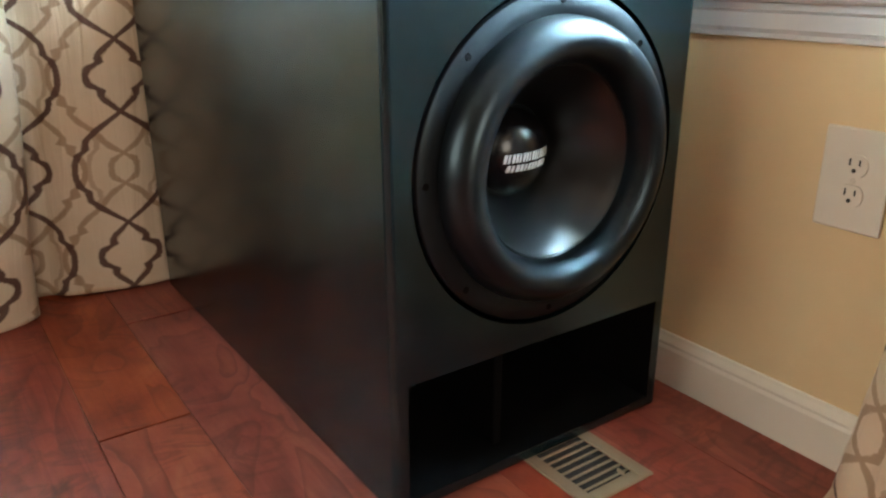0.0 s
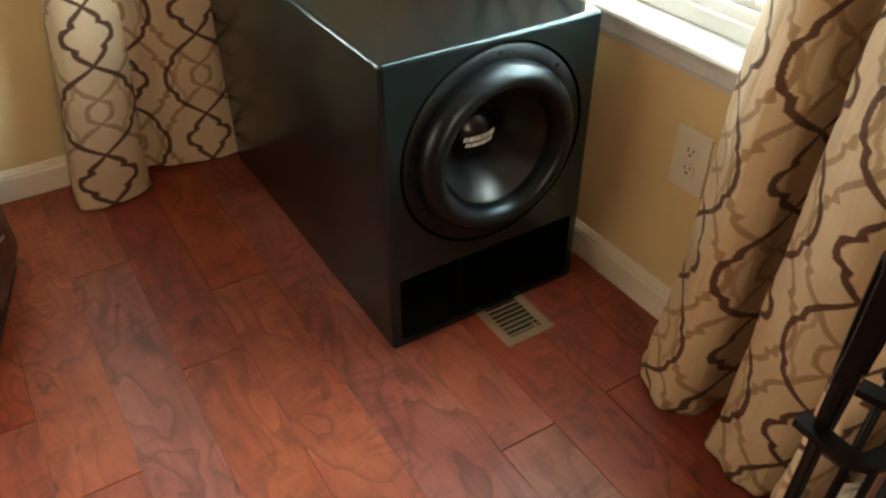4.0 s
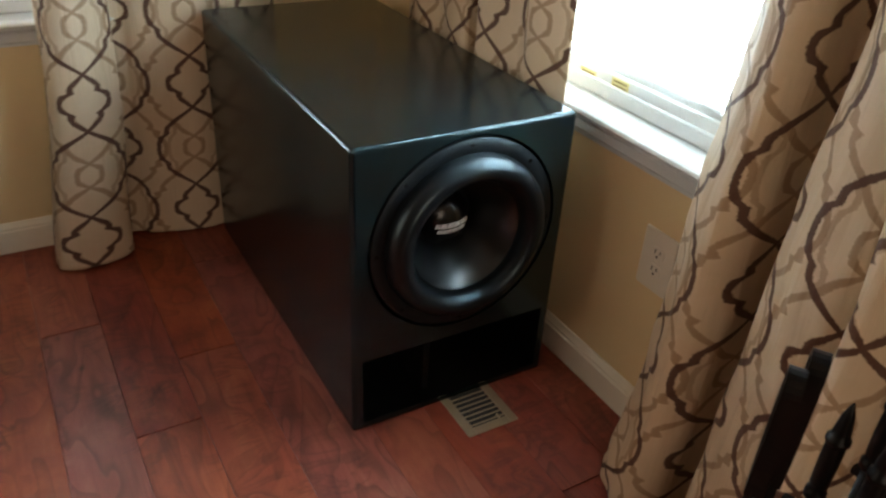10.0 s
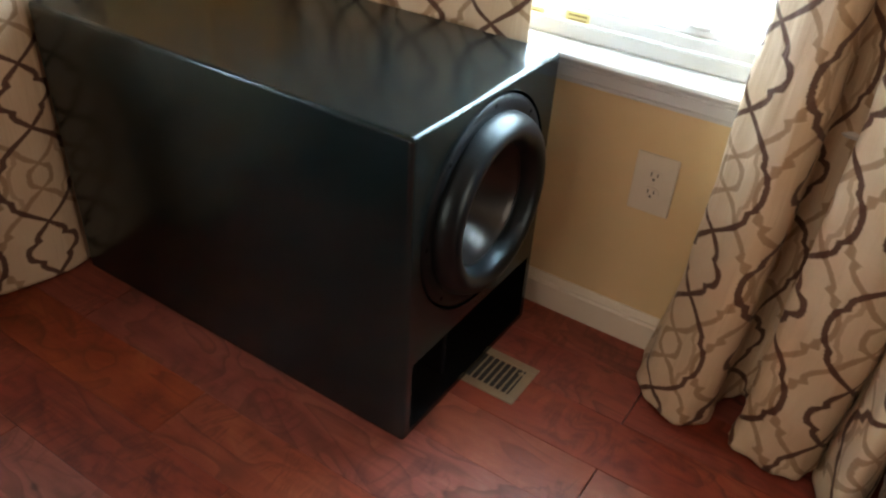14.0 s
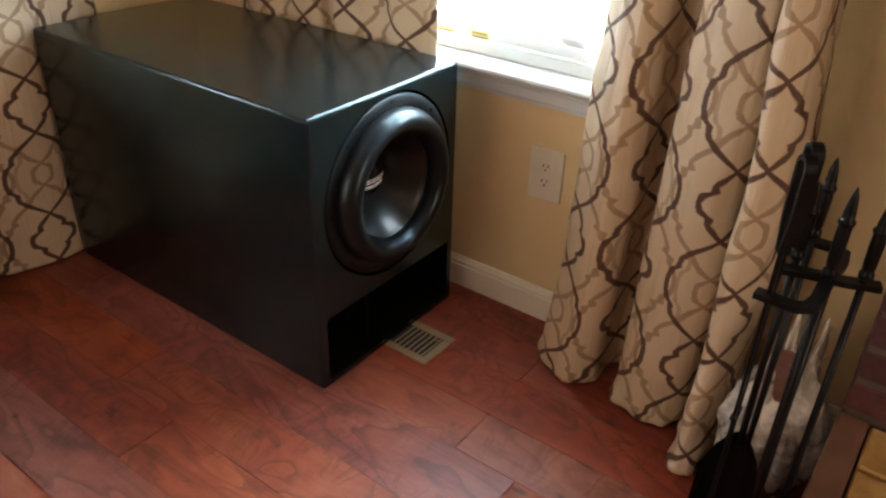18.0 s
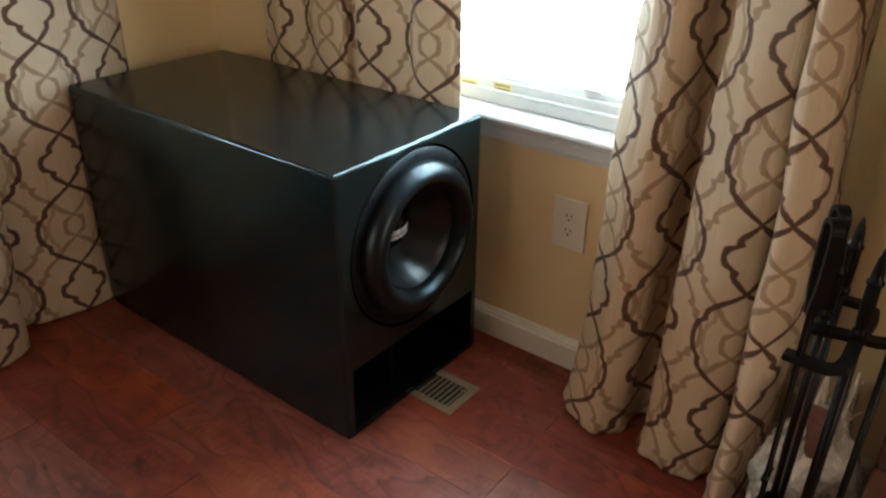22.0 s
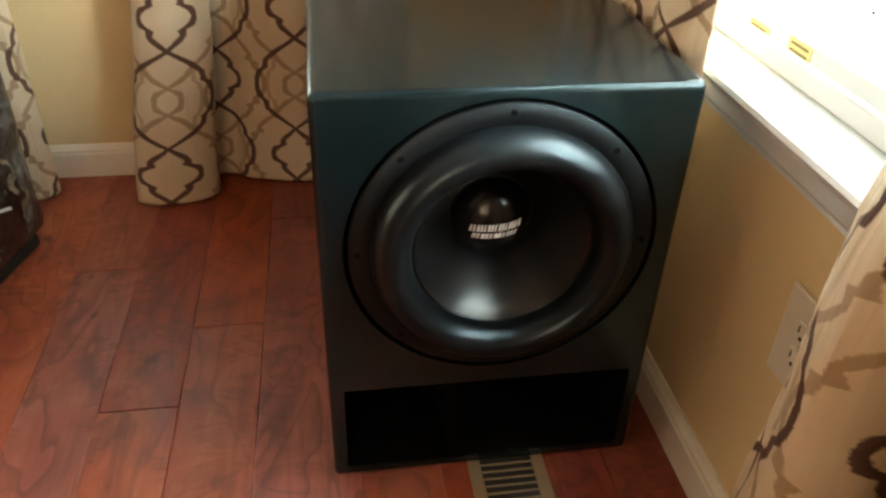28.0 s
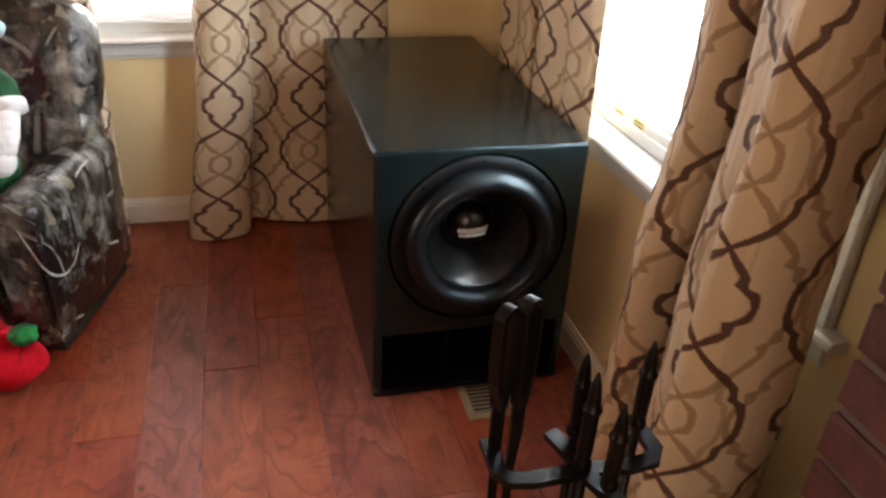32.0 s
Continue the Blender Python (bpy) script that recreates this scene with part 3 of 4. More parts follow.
window("window_1", "white vinyl sash window with a moulded painted sill", E1 - E0, HEAD, pose(0, (E0 + E1) / 2, 0, 0, 0, -90), True)
window("window_2", "white vinyl sash window with a moulded painted sill", N1 - N0, HEAD, pose((N0 + N1) / 2, YN, 0, 0, 0, 0))
# out of view: frames made up for the openings of the two fill lamps
for nm, mt, w3, s3, h3 in (("window_3", pose(XW, 0.50, 0, 0, 0, 90), 1.30, 0.45, 2.05), ("window_4", pose(-1.50, YS, 0, 0, 0, 180), 1.40, 0.60, 2.10)):
    w = thing(nm, "assumed white window frame, out of view, round an added fill lamp", "window", mt, kind="structure")
    for k, (a, b, c, d) in enumerate(((-w3 / 2, -w3 / 2 + 0.05, s3, h3), (w3 / 2 - 0.05, w3 / 2, s3, h3), (-w3 / 2 + 0.051, w3 / 2 - 0.051, s3, s3 + 0.05), (-w3 / 2 + 0.051, w3 / 2 - 0.051, h3 - 0.05, h3))):
        part("window_frame", box(a, b, 0.02, 0.10, c, d, 0.003, 1), VINYL, w)


def blind(name, width, bottom, head, at, tilt):
    """A lowered wooden blind: headrail, slats, ladder cords, bottom rail."""
    b = thing(name, "lowered white horizontal blind glowing with daylight", "blind", at)
    h = width / 2 - 0.036
    part("headrail", box(-h, h, 0.004, 0.040, head - 0.075, head - 0.032, 0.003, 1), SLAT, b)
    part("bottom_rail", box(-h, h, 0.006, 0.038, bottom, bottom + 0.014, 0.004, 1), SLAT, b)
    bm = bmesh.new()
    bm2 = [(-0.0235, -0.0006), (-0.012, 0.0011), (0.0, 0.0017), (0.012, 0.0011), (0.0235, -0.0006), (0.012, -0.0014), (0.0, -0.0009), (-0.012, -0.0014)]
    ca, sa = math.cos(radians(tilt)), math.sin(radians(tilt))
    prof = [(0.022 + p * ca - q * sa, p * sa + q * ca) for p, q in bm2]
    slat = mesh_of(extrude_profile(prof, "x", -h, h), "slat", SLAT)
    z = bottom + 0.040
    while z < head - 0.09:
        s = new("slat", slat)
        s.parent = b
        s.location = (0, 0, z)
        z += 0.043
    for x in (-0.235, 0.03, 0.35):
        for y in (-0.003, 0.047):
            part("ladder_cord", box(x - 0.001, x + 0.001, y - 0.0008, y + 0.0008, bottom + 0.014, head - 0.076), SLAT, b)
        for k in range(int((head - 0.12 - bottom) / 0.043)):
            zz = bottom + 0.040 + 0.043 * k
            part("cord_notch", box(x - 0.0032, x + 0.0032, -0.0012, 0.0005, zz - 0.0016, zz + 0.0016), SLOT, b)
    return b


blind("window_blind", E1 - E0, SILL + 0.105, HEAD, pose(0, (E0 + E1) / 2, 0, 0, 0, -90), 34)
blind("window_blind", N1 - N0, SILL + 0.040, HEAD, pose((N0 + N1) / 2, YN, 0, 0, 0, 0), -8)


def outlet(at):
    o = thing("wall_outlet", "ivory duplex outlet with an oversized cover plate", "outlet", at)
    part("cover_plate", box(-0.0445, 0.0445, -0.0065, -0.0003, -0.0665, 0.0665, 0.003, 3), PLATE, o)
    for z in (-0.0195, 0.0195):
        bm = bmesh.new()
        pts = []
        for k in range(28):
            a = 2 * math.pi * k / 28
            pts.append((0.0172 * math.cos(a), max(-0.0142, min(0.0142, 0.0172 * math.sin(a)))))
        lo = [bm.verts.new((x, -0.0060, z + y)) for x, y in pts]
        hi = [bm.verts.new((x * 0.97, -0.0085, z + y * 0.97)) for x, y in pts]
        for k in range(28):
            bm.faces.new((lo[k], lo[(k + 1) % 28], hi[(k + 1) % 28], hi[k]))
        bm.faces.new(hi)
        bmesh.ops.recalc_face_normals(bm, faces=bm.faces)
        r = part("receptacle", bm, PLATE, o)
        part("slot", box(-0.0075, -0.0052, -0.0091, -0.0084, z + 0.000, z + 0.0090), SLOT, r)
        part("slot", box(0.0052, 0.0075, -0.0091, -0.0084, z + 0.001, z + 0.0085), SLOT, r)
        part("ground_hole", lathe([(0, 0), (0.0028, 0), (0.0028, 0.0007), (0, 0.0007)], 12, m=pose(0, -0.0084, z - 0.0062, 90)), SLOT, r)
    part("screw", lathe([(0.0034, 0), (0.0034, 0.0006), (0.002, 0.0012), (0, 0.0012)], 14, m=pose(0, -0.0064, 0, 90)), PLATE, o)
    return o


outlet(pose(0, -0.033, 0.404, 0, 0, -90))

# ---------------------------------------------------------------- subwoofer
X0, X1, Y0, Y1, H = -0.570, -0.083, 0.176, 1.131, 0.657
CX, CZ, RH = -0.325, 0.431, 0.2135


def subwoofer():
    s = thing("subwoofer", "large satin black home subwoofer in the corner on the floor", "subwoofer", pose((X0 + X1) / 2, (Y0 + Y1) / 2, 0))
    off = Matrix.Translation((-(X0 + X1) / 2, -(Y0 + Y1) / 2, 0))
    r = 0.009
    bm = box(X0, X1, Y0, Y1, 0.002, H, r, 4)
    front = [f for f in bm.faces if f.normal.y < -0.99 and f.calc_area() > 0.1]
    bmesh.ops.delete(bm, geom=front, context="FACES")
    ax0, ax1, az0, az1 = X0 + r, X1 - r, 0.002 + r, H - r
    p0, p1, pz0, pz1 = X0 + 0.022, X1 - 0.022, 0.022, 0.188
    y = Y0

    def quad(*c):
        bm.faces.new([bm.verts.new(v) for v in c])

    quad((ax0, y, az0), (ax1, y, az0), (ax1, y, pz0), (ax0, y, pz0))
    quad((ax0, y, pz0), (p0, y, pz0), (p0, y, pz1), (ax0, y, pz1))
    quad((p1, y, pz0), (ax1, y, pz0), (ax1, y, pz1), (p1, y, pz1))
    # baffle round the driver's recess
    n = 72
    inner, outer = [], []
    for k in range(n):
        a = 2 * math.pi * (k + 0.5) / n
        c, d = math.cos(a), math.sin(a)
        tx = ((ax1 if c > 0 else ax0) - CX) / c
        tz = ((az1 if d > 0 else pz1) - CZ) / d
        t = min(tx, tz)
        inner.append(bm.verts.new((CX + RH * c, y, CZ + RH * d)))
        outer.append(bm.verts.new((CX + t * c, y, CZ + t * d)))
    for k in range(n):
        j = (k + 1) % n
        bm.faces.new((inner[k], inner[j], outer[j], outer[k]))
    for cx, cz in ((ax0, az1), (ax1, az1), (ax0, pz1), (ax1, pz1)):
        k = min(range(n), key=lambda i: (Vector((cx, y, cz)) - (outer[i].co + outer[(i + 1) % n].co) / 2).length)
        bm.faces.new((outer[k], outer[(k + 1) % n], bm.verts.new((cx, y, cz))))
    # recess wall and its floor
    back = [bm.verts.new((v.co.x, y + 0.010, v.co.z)) for v in inner]
    for k in range(n):
        j = (k + 1) % n
        bm.faces.new((inner[k], back[k], back[j], inner[j]))
    bmesh.ops.recalc_face_normals(bm, faces=bm.faces)
    bm.transform(off)
    part("cabinet", bm, BOX, s)
    # slot port with a brace in the middle
    bm = bmesh.new()
    d = 0.42
    for a, b, c, e in (((p0, pz0), (p1, pz0), 0, 0), ((p1, pz0), (p1, pz1), 0, 0), ((p1, pz1), (p0, pz1), 0, 0), ((p0, pz1), (p0, pz0), 0, 0)):
        bm.faces.new([bm.verts.new(v) for v in ((a[0], y + 0.0005, a[1]), (b[0], y + 0.0005, b[1]), (b[0], y + d, b[1]), (a[0], y + d, a[1]))])
    bm.faces.new([bm.verts.new(v) for v in ((p0, y + d, pz0), (p1, y + d, pz0), (p1, y + d, pz1), (p0, y + d, pz1))])
    bm.transform(off)
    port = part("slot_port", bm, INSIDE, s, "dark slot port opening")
    bm = box((p0 + p1) / 2 - 0.06, (p0 + p1) / 2 - 0.046, y + 0.035, y + d - 0.01, pz0 + 0.001, pz1 - 0.001, 0.002, 1)
    bm.transform(off)
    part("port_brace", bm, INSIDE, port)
    # driver, turned round an axis that points out of the front
    m = off @ pose(CX, y, CZ, 90)
    drv = part("driver_frame", lathe([(0.2075, -0.0095), (0.2075, -0.0018), (0.2060, 0.0002), (0.1840, 0.0006), (0.1810, -0.0002), (0.1600, 0.0000)], 80, m=m), FRAME_BLACK, s, "black cast driver frame")
    prof = []
    for k in range(25):
        a = math.pi * k / 24
        prof.append((0.1510 + 0.0275 * math.cos(a), 0.0005 + 0.040 * math.sin(a)))
    prof += [(0.120, 0.0035)]
    part("surround", lathe(prof, 80, m=m), RUBBER, drv, "thick black rubber surround")
    cone = part("cone", lathe([(0.1245, 0.003), (0.122, 0.0005), (0.118, -0.004), (0.1165, -0.0055), (0.112, -0.011), (0.085, -0.052), (0.0605, -0.092), (0.055, -0.104)], 80, m=m), CONE, drv, "glossy pressed black cone")
    part("glue_ring", lathe([(0.0625, -0.0905), (0.0605, -0.0880), (0.0575, -0.0905), (0.0560, -0.097)], 64, m=m), RUBBER, cone)
    cap = []
    for k in range(13):
        a = math.pi / 2 * k / 12
        cap.append((0.058 * math.cos(a), -0.094 + 0.046 * math.sin(a)))
    cap[-1] = (0.0, cap[-1][1])
    dome = part("dust_cap", lathe(cap, 56, m=m), CAP, cone, "domed black dust cap")
    # printed mark: two rows of plain white bars that follow the dome
    for row, (z0, hgt, n_b) in enumerate(((-0.006, 0.0115, 15), (-0.0185, 0.0095, 11))):
        wide = 0.074 - 0.008 * row
        for k in range(n_b):
            w = wide / n_b
            xa = -wide / 2 + k * w + 0.0006
            xb = xa + w - (0.0014, 0.0022, 0.0010)[k % 3]
            bmx = bmesh.new()
            grid = []
            for zz in (z0, z0 + hgt):
                line = []
                for i in range(3):
                    xx = xa + (xb - xa) * i / 2 + (zz - z0) * 0.18
                    zc = zz + xx * 0.05
                    rr = math.hypot(xx, zc)
                    hh = -0.094 + 0.046 * math.sqrt(max(0.0, 1 - (rr / 0.058) ** 2)) + 0.0006
                    line.append(bmx.verts.new(m @ Vector((xx, zc, hh))))
                grid.append(line)
            for i in range(2):
                bmx.faces.new((grid[0][i], grid[0][i + 1], grid[1][i + 1], grid[1][i]))
            bmesh.ops.recalc_face_normals(bmx, faces=bmx.faces)
            part("printed_bar", bmx, LETTER, dome, "white printed bar")
    for k in range(8):
        a = 2 * math.pi * (k / 8 + 0.25)
        mm = m @ pose(0.1950 * math.cos(a), 0.1950 * math.sin(a), 0.0004)
        part("screw", lathe([(0.0044, 0), (0.0042, 0.0006), (0.003, 0.0007), (0.0018, 0.0004), (0, 0.0003)], 12, m=mm), INSIDE, drv, "recessed black screw")
    return s


subwoofer()

# ---------------------------------------------------------------- floor register


def register():
    v = thing("floor_register", "beige metal floor register partly under the subwoofer", "floor vent", pose(-0.2905, 0.198, 0))
    w, l, t = 0.0635, 0.1435, 0.0045
    bm = bmesh.new()
    iw, il = w - 0.021, l - 0.021
    for a, b, c, d in ((-w, -iw, -l, l), (iw, w, -l, l), (-iw, iw, -l, -il), (-iw, iw, il, l)):
        add_box(bm, a, b, c, d, 0.0005, t, 0.0012, 1)
    part("frame", bm, VENT, v)
    n = 17
    me = mesh_of(box(-iw, iw, -0.0017, 0.0017, 0.0002, t - 0.0014, 0.0005, 1), "louvre", VENT)
    for k in range(n):
        s = new("louvre", me)
        s.parent = v
        s.location = (0, -il + (k + 0.5) * 2 * il / n, 0)
    part("damper", box(-iw, iw, -il, il, 0.0001, 0.0006), SLOT, v, "dark duct under the louvres")
    part("lever", box(0.024, 0.028, -il - 0.002, -il + 0.012, t - 0.002, t + 0.004, 0.001, 1), VENT, v)
    return v


register()

# ---------------------------------------------------------------- curtains


def catmull(pts, n):
    out = []
    p = [Vector((*q, 0)) for q in pts]
    p = [p[0] * 2 - p[1]] + p + [p[-1] * 2 - p[-2]]
    for i in range(1, len(p) - 2):
        for k in range(n):
            t = k / n
            out.append(0.5 * ((2 * p[i]) + (p[i + 1] - p[i - 1]) * t + (2 * p[i - 1] - 5 * p[i] + 4 * p[i + 1] - p[i + 2]) * t * t + (3 * p[i] - p[i - 1] - 3 * p[i + 1] + p[i + 2]) * t ** 3))
    out.append(p[-2])
    return out


def curtain(name, label, levels, z0, z1, anchor, v0, seed, hem=None, stretch=1.0, wrinkle=0.0, lengths=None):
    """A hanging printed panel. levels: (height, plan line); the cloth is laid out along the plan line of the middle level."""
    rows = [(z, catmull(pl, 10)) for z, pl in levels]
    n = len(rows[0][1])
    ref = rows[len(rows) // 2][1]
    us = [0.0]
    for a, b in zip(ref, ref[1:]):
        us.append(us[-1] + (b - a).length * stretch)
    if lengths:
        us = [p.x for p in catmull([(q, 0.0) for q in lengths], 10)]
    u0 = 0.0 if lengths else -us[min(range(n), key=lambda i: (ref[i].xy - Vector(anchor)).length)]
    bm = bmesh.new()
    uvl = bm.loops.layers.uv.new("UVMap")
    nz = 70
    grid, uvs = [], {}
    for j in range(nz + 1):
        q = (j / nz) ** 1.25
        z = z0 + (z1 - z0) * q
        k = 0
        while k < len(rows) - 2 and z > rows[k + 1][0]:
            k += 1
        za, zb = rows[k][0], rows[k + 1][0]
        f = max(0.0, min(1.0, (z - za) / (zb - za)))
        f = f * f * (3 - 2 * f) * 0.5 + f * 0.5
        line = []
        for i in range(n):
            p = rows[k][1][i].lerp(rows[k + 1][1][i], f)
            w = noise.noise(Vector((us[i] * 5.0 + seed, z * 2.6, seed))) * 0.010 + noise.noise(Vector((us[i] * 14 + seed, z * 9, seed + 4))) * 0.0035 + noise.noise(Vector((us[i] * 17 + seed, z * 1.3, seed + 9))) * wrinkle + noise.noise(Vector((us[i] * 7 + seed, z * 15, seed + 2))) * wrinkle * 0.45
            if wrinkle:
                w += math.exp(-z / 0.07) * (noise.noise(Vector((us[i] * 22 + seed, z * 24, seed + 5))) * 0.017 + noise.noise(Vector((us[i] * 9 + seed, z * 30, seed + 7))) * 0.010)
            t = (rows[k][1][min(i + 1, n - 1)] - rows[k][1][max(i - 1, 0)]).normalized()
            side = Vector((-t.y, t.x, 0))
            zz = z
            if hem and j < 30:
                zz = z + hem(i / (n - 1)) * (1 - q) ** 6
            v = bm.verts.new((p.x + side.x * w, p.y + side.y * w, zz))
            uvs[v] = (us[i] + u0, zz + v0)
            line.append(v)
        grid.append(line)
    for a, b in zip(grid, grid[1:]):
        for i in range(n - 1):
            f = bm.faces.new((a[i], a[i + 1], b[i + 1], b[i]))
            f.smooth = True
            for lp in f.loops:
                lp[uvl].uv = uvs[lp.vert]
    ob = tagged(part(name, bm, CLOTH), label, "curtain")
    so = ob.modifiers.new("thickness", "SOLIDIFY")
    so.thickness = 0.0012
    so.offset = 0.0
    return ob


# plan points at the floor, at 0.62 m, at 0.97 m and at the top, and the length of cloth to each
ER = [((-0.060, -0.122), (-0.055, -0.168), (-0.045, -0.170), (-0.045, -0.180), -0.130), ((-0.165, -0.146), (-0.118, -0.178), (-0.086, -0.184), (-0.080, -0.200), -0.035), ((-0.194, -0.200), (-0.160, -0.220), (-0.124, -0.221), (-0.105, -0.232), 0.030),
      ((-0.204, -0.250), (-0.182, -0.270), (-0.146, -0.270), (-0.130, -0.272), 0.105), ((-0.150, -0.296), (-0.136, -0.308), (-0.108, -0.308), (-0.095, -0.306), 0.165), ((-0.062, -0.306), (-0.056, -0.312), (-0.048, -0.316), (-0.050, -0.322), 0.235), ((-0.034, -0.338), (-0.030, -0.344), (-0.030, -0.346), (-0.034, -0.352), 0.300),
      ((-0.078, -0.362), (-0.062, -0.382), (-0.055, -0.386), (-0.050, -0.390), 0.370), ((-0.170, -0.346), (-0.140, -0.363), (-0.122, -0.372), (-0.100, -0.384), 0.450), ((-0.208, -0.382), (-0.178, -0.394), (-0.158, -0.400), (-0.132, -0.405), 0.505), ((-0.212, -0.440), (-0.198, -0.442), (-0.176, -0.445), (-0.145, -0.450), 0.565), ((-0.180, -0.490), (-0.188, -0.508), (-0.166, -0.504), (-0.138, -0.502), 0.645),
      ((-0.120, -0.512), (-0.118, -0.534), (-0.104, -0.524), (-0.075, -0.518), 0.715), ((-0.190, -0.515), (-0.190, -0.533), (-0.155, -0.514), (-0.100, -0.528), 0.770), ((-0.288, -0.538), (-0.262, -0.547), (-0.214, -0.523), (-0.145, -0.535), 0.825), ((-0.300, -0.566), (-0.264, -0.575), (-0.216, -0.552), (-0.150, -0.558), 0.860),
      ((-0.255, -0.590), (-0.215, -0.602), (-0.176, -0.582), (-0.125, -0.582), 0.925), ((-0.160, -0.592), (-0.135, -0.606), (-0.106, -0.590), (-0.080, -0.582), 1.010), ((-0.080, -0.560), (-0.075, -0.578), (-0.060, -0.570), (-0.045, -0.565), 1.090)]
ER0, ER1, ER2, ER3, ERU = ([p[k] for p in ER] for k in range(5))
curtain("window_curtain", "cream curtain with a brown trellis print pooling at the floor", [(0, ER0), (0.30, [(a[0] * 0.3 + b[0] * 0.7, a[1] * 0.3 + b[1] * 0.7) for a, b in zip(ER0, ER1)]), (0.62, ER1), (0.97, ER2), (2.2, ER3)], 0.006, 2.2, (-0.168, -0.213), 0.090, 3.0, hem=lambda s: 0.03 * max(0.0, 0.12 - s) / 0.12, wrinkle=0.008, lengths=ERU)
EL0 = [(-0.050, 0.270), (-0.058, 0.300), (-0.066, 0.360), (-0.052, 0.420), (-0.060, 0.480), (-0.066, 0.530), (-0.066, 0.560), (-0.048, 0.585), (-0.050, 0.612), (-0.066, 0.640), (-0.066, 0.700), (-0.054, 0.780), (-0.064, 0.850), (-0.055, 0.920), (-0.050, 0.960)]
EL1 = [(-0.048, 0.268), (-0.062, 0.296), (-0.078, 0.360), (-0.055, 0.420), (-0.070, 0.480), (-0.082, 0.530), (-0.080, 0.570), (-0.048, 0.585), (-0.050, 0.615), (-0.080, 0.628), (-0.080, 0.700), (-0.060, 0.780), (-0.078, 0.850), (-0.058, 0.920), (-0.050, 0.960)]
EL2 = [(-0.045, 0.262), (-0.070, 0.292), (-0.110, 0.360), (-0.060, 0.420), (-0.080, 0.480), (-0.110, 0.530), (-0.105, 0.570), (-0.050, 0.585), (-0.050, 0.615), (-0.100, 0.628), (-0.105, 0.700), (-0.060, 0.780), (-0.100, 0.850), (-0.060, 0.920), (-0.050, 0.960)]
curtain("window_curtain", "cream curtain with a brown trellis print behind the subwoofer", [(0, EL0), (0.66, EL1), (2.2, EL2)], 0.006, 2.2, (-0.082, 0.530), 0.040, 11.0, stretch=1.08)
NR0 = [(-1.032, 1.125), (-1.024, 1.080), (-0.965, 1.058), (-0.890, 1.072), (-0.838, 1.105), (-0.836, 1.150), (-0.845, 1.205), (-0.800, 1.215), (-0.755, 1.180), (-0.690, 1.158), (-0.620, 1.148), (-0.540, 1.165), (-0.440, 1.185), (-0.360, 1.205)]
NR1 = [(-0.960, 1.150), (-0.940, 1.108), (-0.895, 1.088), (-0.840, 1.100), (-0.792, 1.125), (-0.795, 1.165), (-0.812, 1.210), (-0.765, 1.216), (-0.720, 1.182), (-0.660, 1.158), (-0.590, 1.150), (-0.520, 1.168), (-0.445, 1.162), (-0.352, 1.198)]
NR2 = [(-0.880, 1.170), (-0.870, 1.130), (-0.840, 1.112), (-0.795, 1.120), (-0.758, 1.145), (-0.765, 1.175), (-0.780, 1.212), (-0.735, 1.216), (-0.695, 1.185), (-0.645, 1.160), (-0.585, 1.150), (-0.520, 1.170), (-0.455, 1.160), (-0.370, 1.200)]
curtain("window_curtain", "cream curtain with a brown trellis print reaching the floor", [(0, NR0), (0.55, NR1), (2.2, NR2)], 0.006, 2.2, (-0.880, 1.090), -0.011, 21.0, stretch=1.05)
NL1 = [(-1.225, 1.155), (-1.245, 1.125), (-1.290, 1.120), (-1.330, 1.165), (-1.390, 1.180), (-1.440, 1.135), (-1.500, 1.130), (-1.550, 1.175), (-1.620, 1.175), (-1.680, 1.135), (-1.740, 1.150), (-1.780, 1.190)]
curtain("window_curtain", "cream curtain with a brown trellis print behind the recliner", [(0, NL1), (0.7, NL1), (2.2, NL1)], 0.006, 2.2, (-1.330, 1.165), 0.10, 31.0, stretch=1.1)

# ---------------------------------------------------------------- fireplace and hearth
FX, FY, HZ = -0.240, -0.790, 0.26


def fireplace():
    f = thing("brick_fireplace", "dark red brick fireplace breast with dull mortar", "fireplace", kind="structure")
    part("mortar_core", box(FX + 0.006, -0.002, -2.60, FY - 0.006, 0.0, HC - 0.002), MORTAR, f)
    L, Hb, J = 0.195, 0.058, 0.011
    full = mesh_of(box(0, L, -0.045, 0.045, 0, Hb, 0.004, 1), "brick", BRICK)
    half = mesh_of(box(0, 0.092, -0.045, 0.045, 0, Hb, 0.004, 1), "brick", BRICK)
    rng = random.Random(5)
    row, z = 0, HZ + 0.006
    while z < 1.75:
        y = FY
        first = True
        while y > -1.75:
            me, w = (half, 0.092) if first and row % 2 else (full, L)
            b = new("brick", me)
            b.parent = f
            b.matrix_local = pose(FX + 0.045 + rng.uniform(-0.003, 0.003), y, z, 0, rng.uniform(-0.6, 0.6), -90)
            y -= w + J
            first = False
        # side face of the breast
        b = new("brick", full if row % 2 else half)
        b.parent = f
        b.matrix_local = pose(-0.205 if row % 2 else -0.145, FY - 0.045 + 0.002, z, 0, 0, 0)
        row, z = row + 1, z + Hb + J
    return f


fireplace()


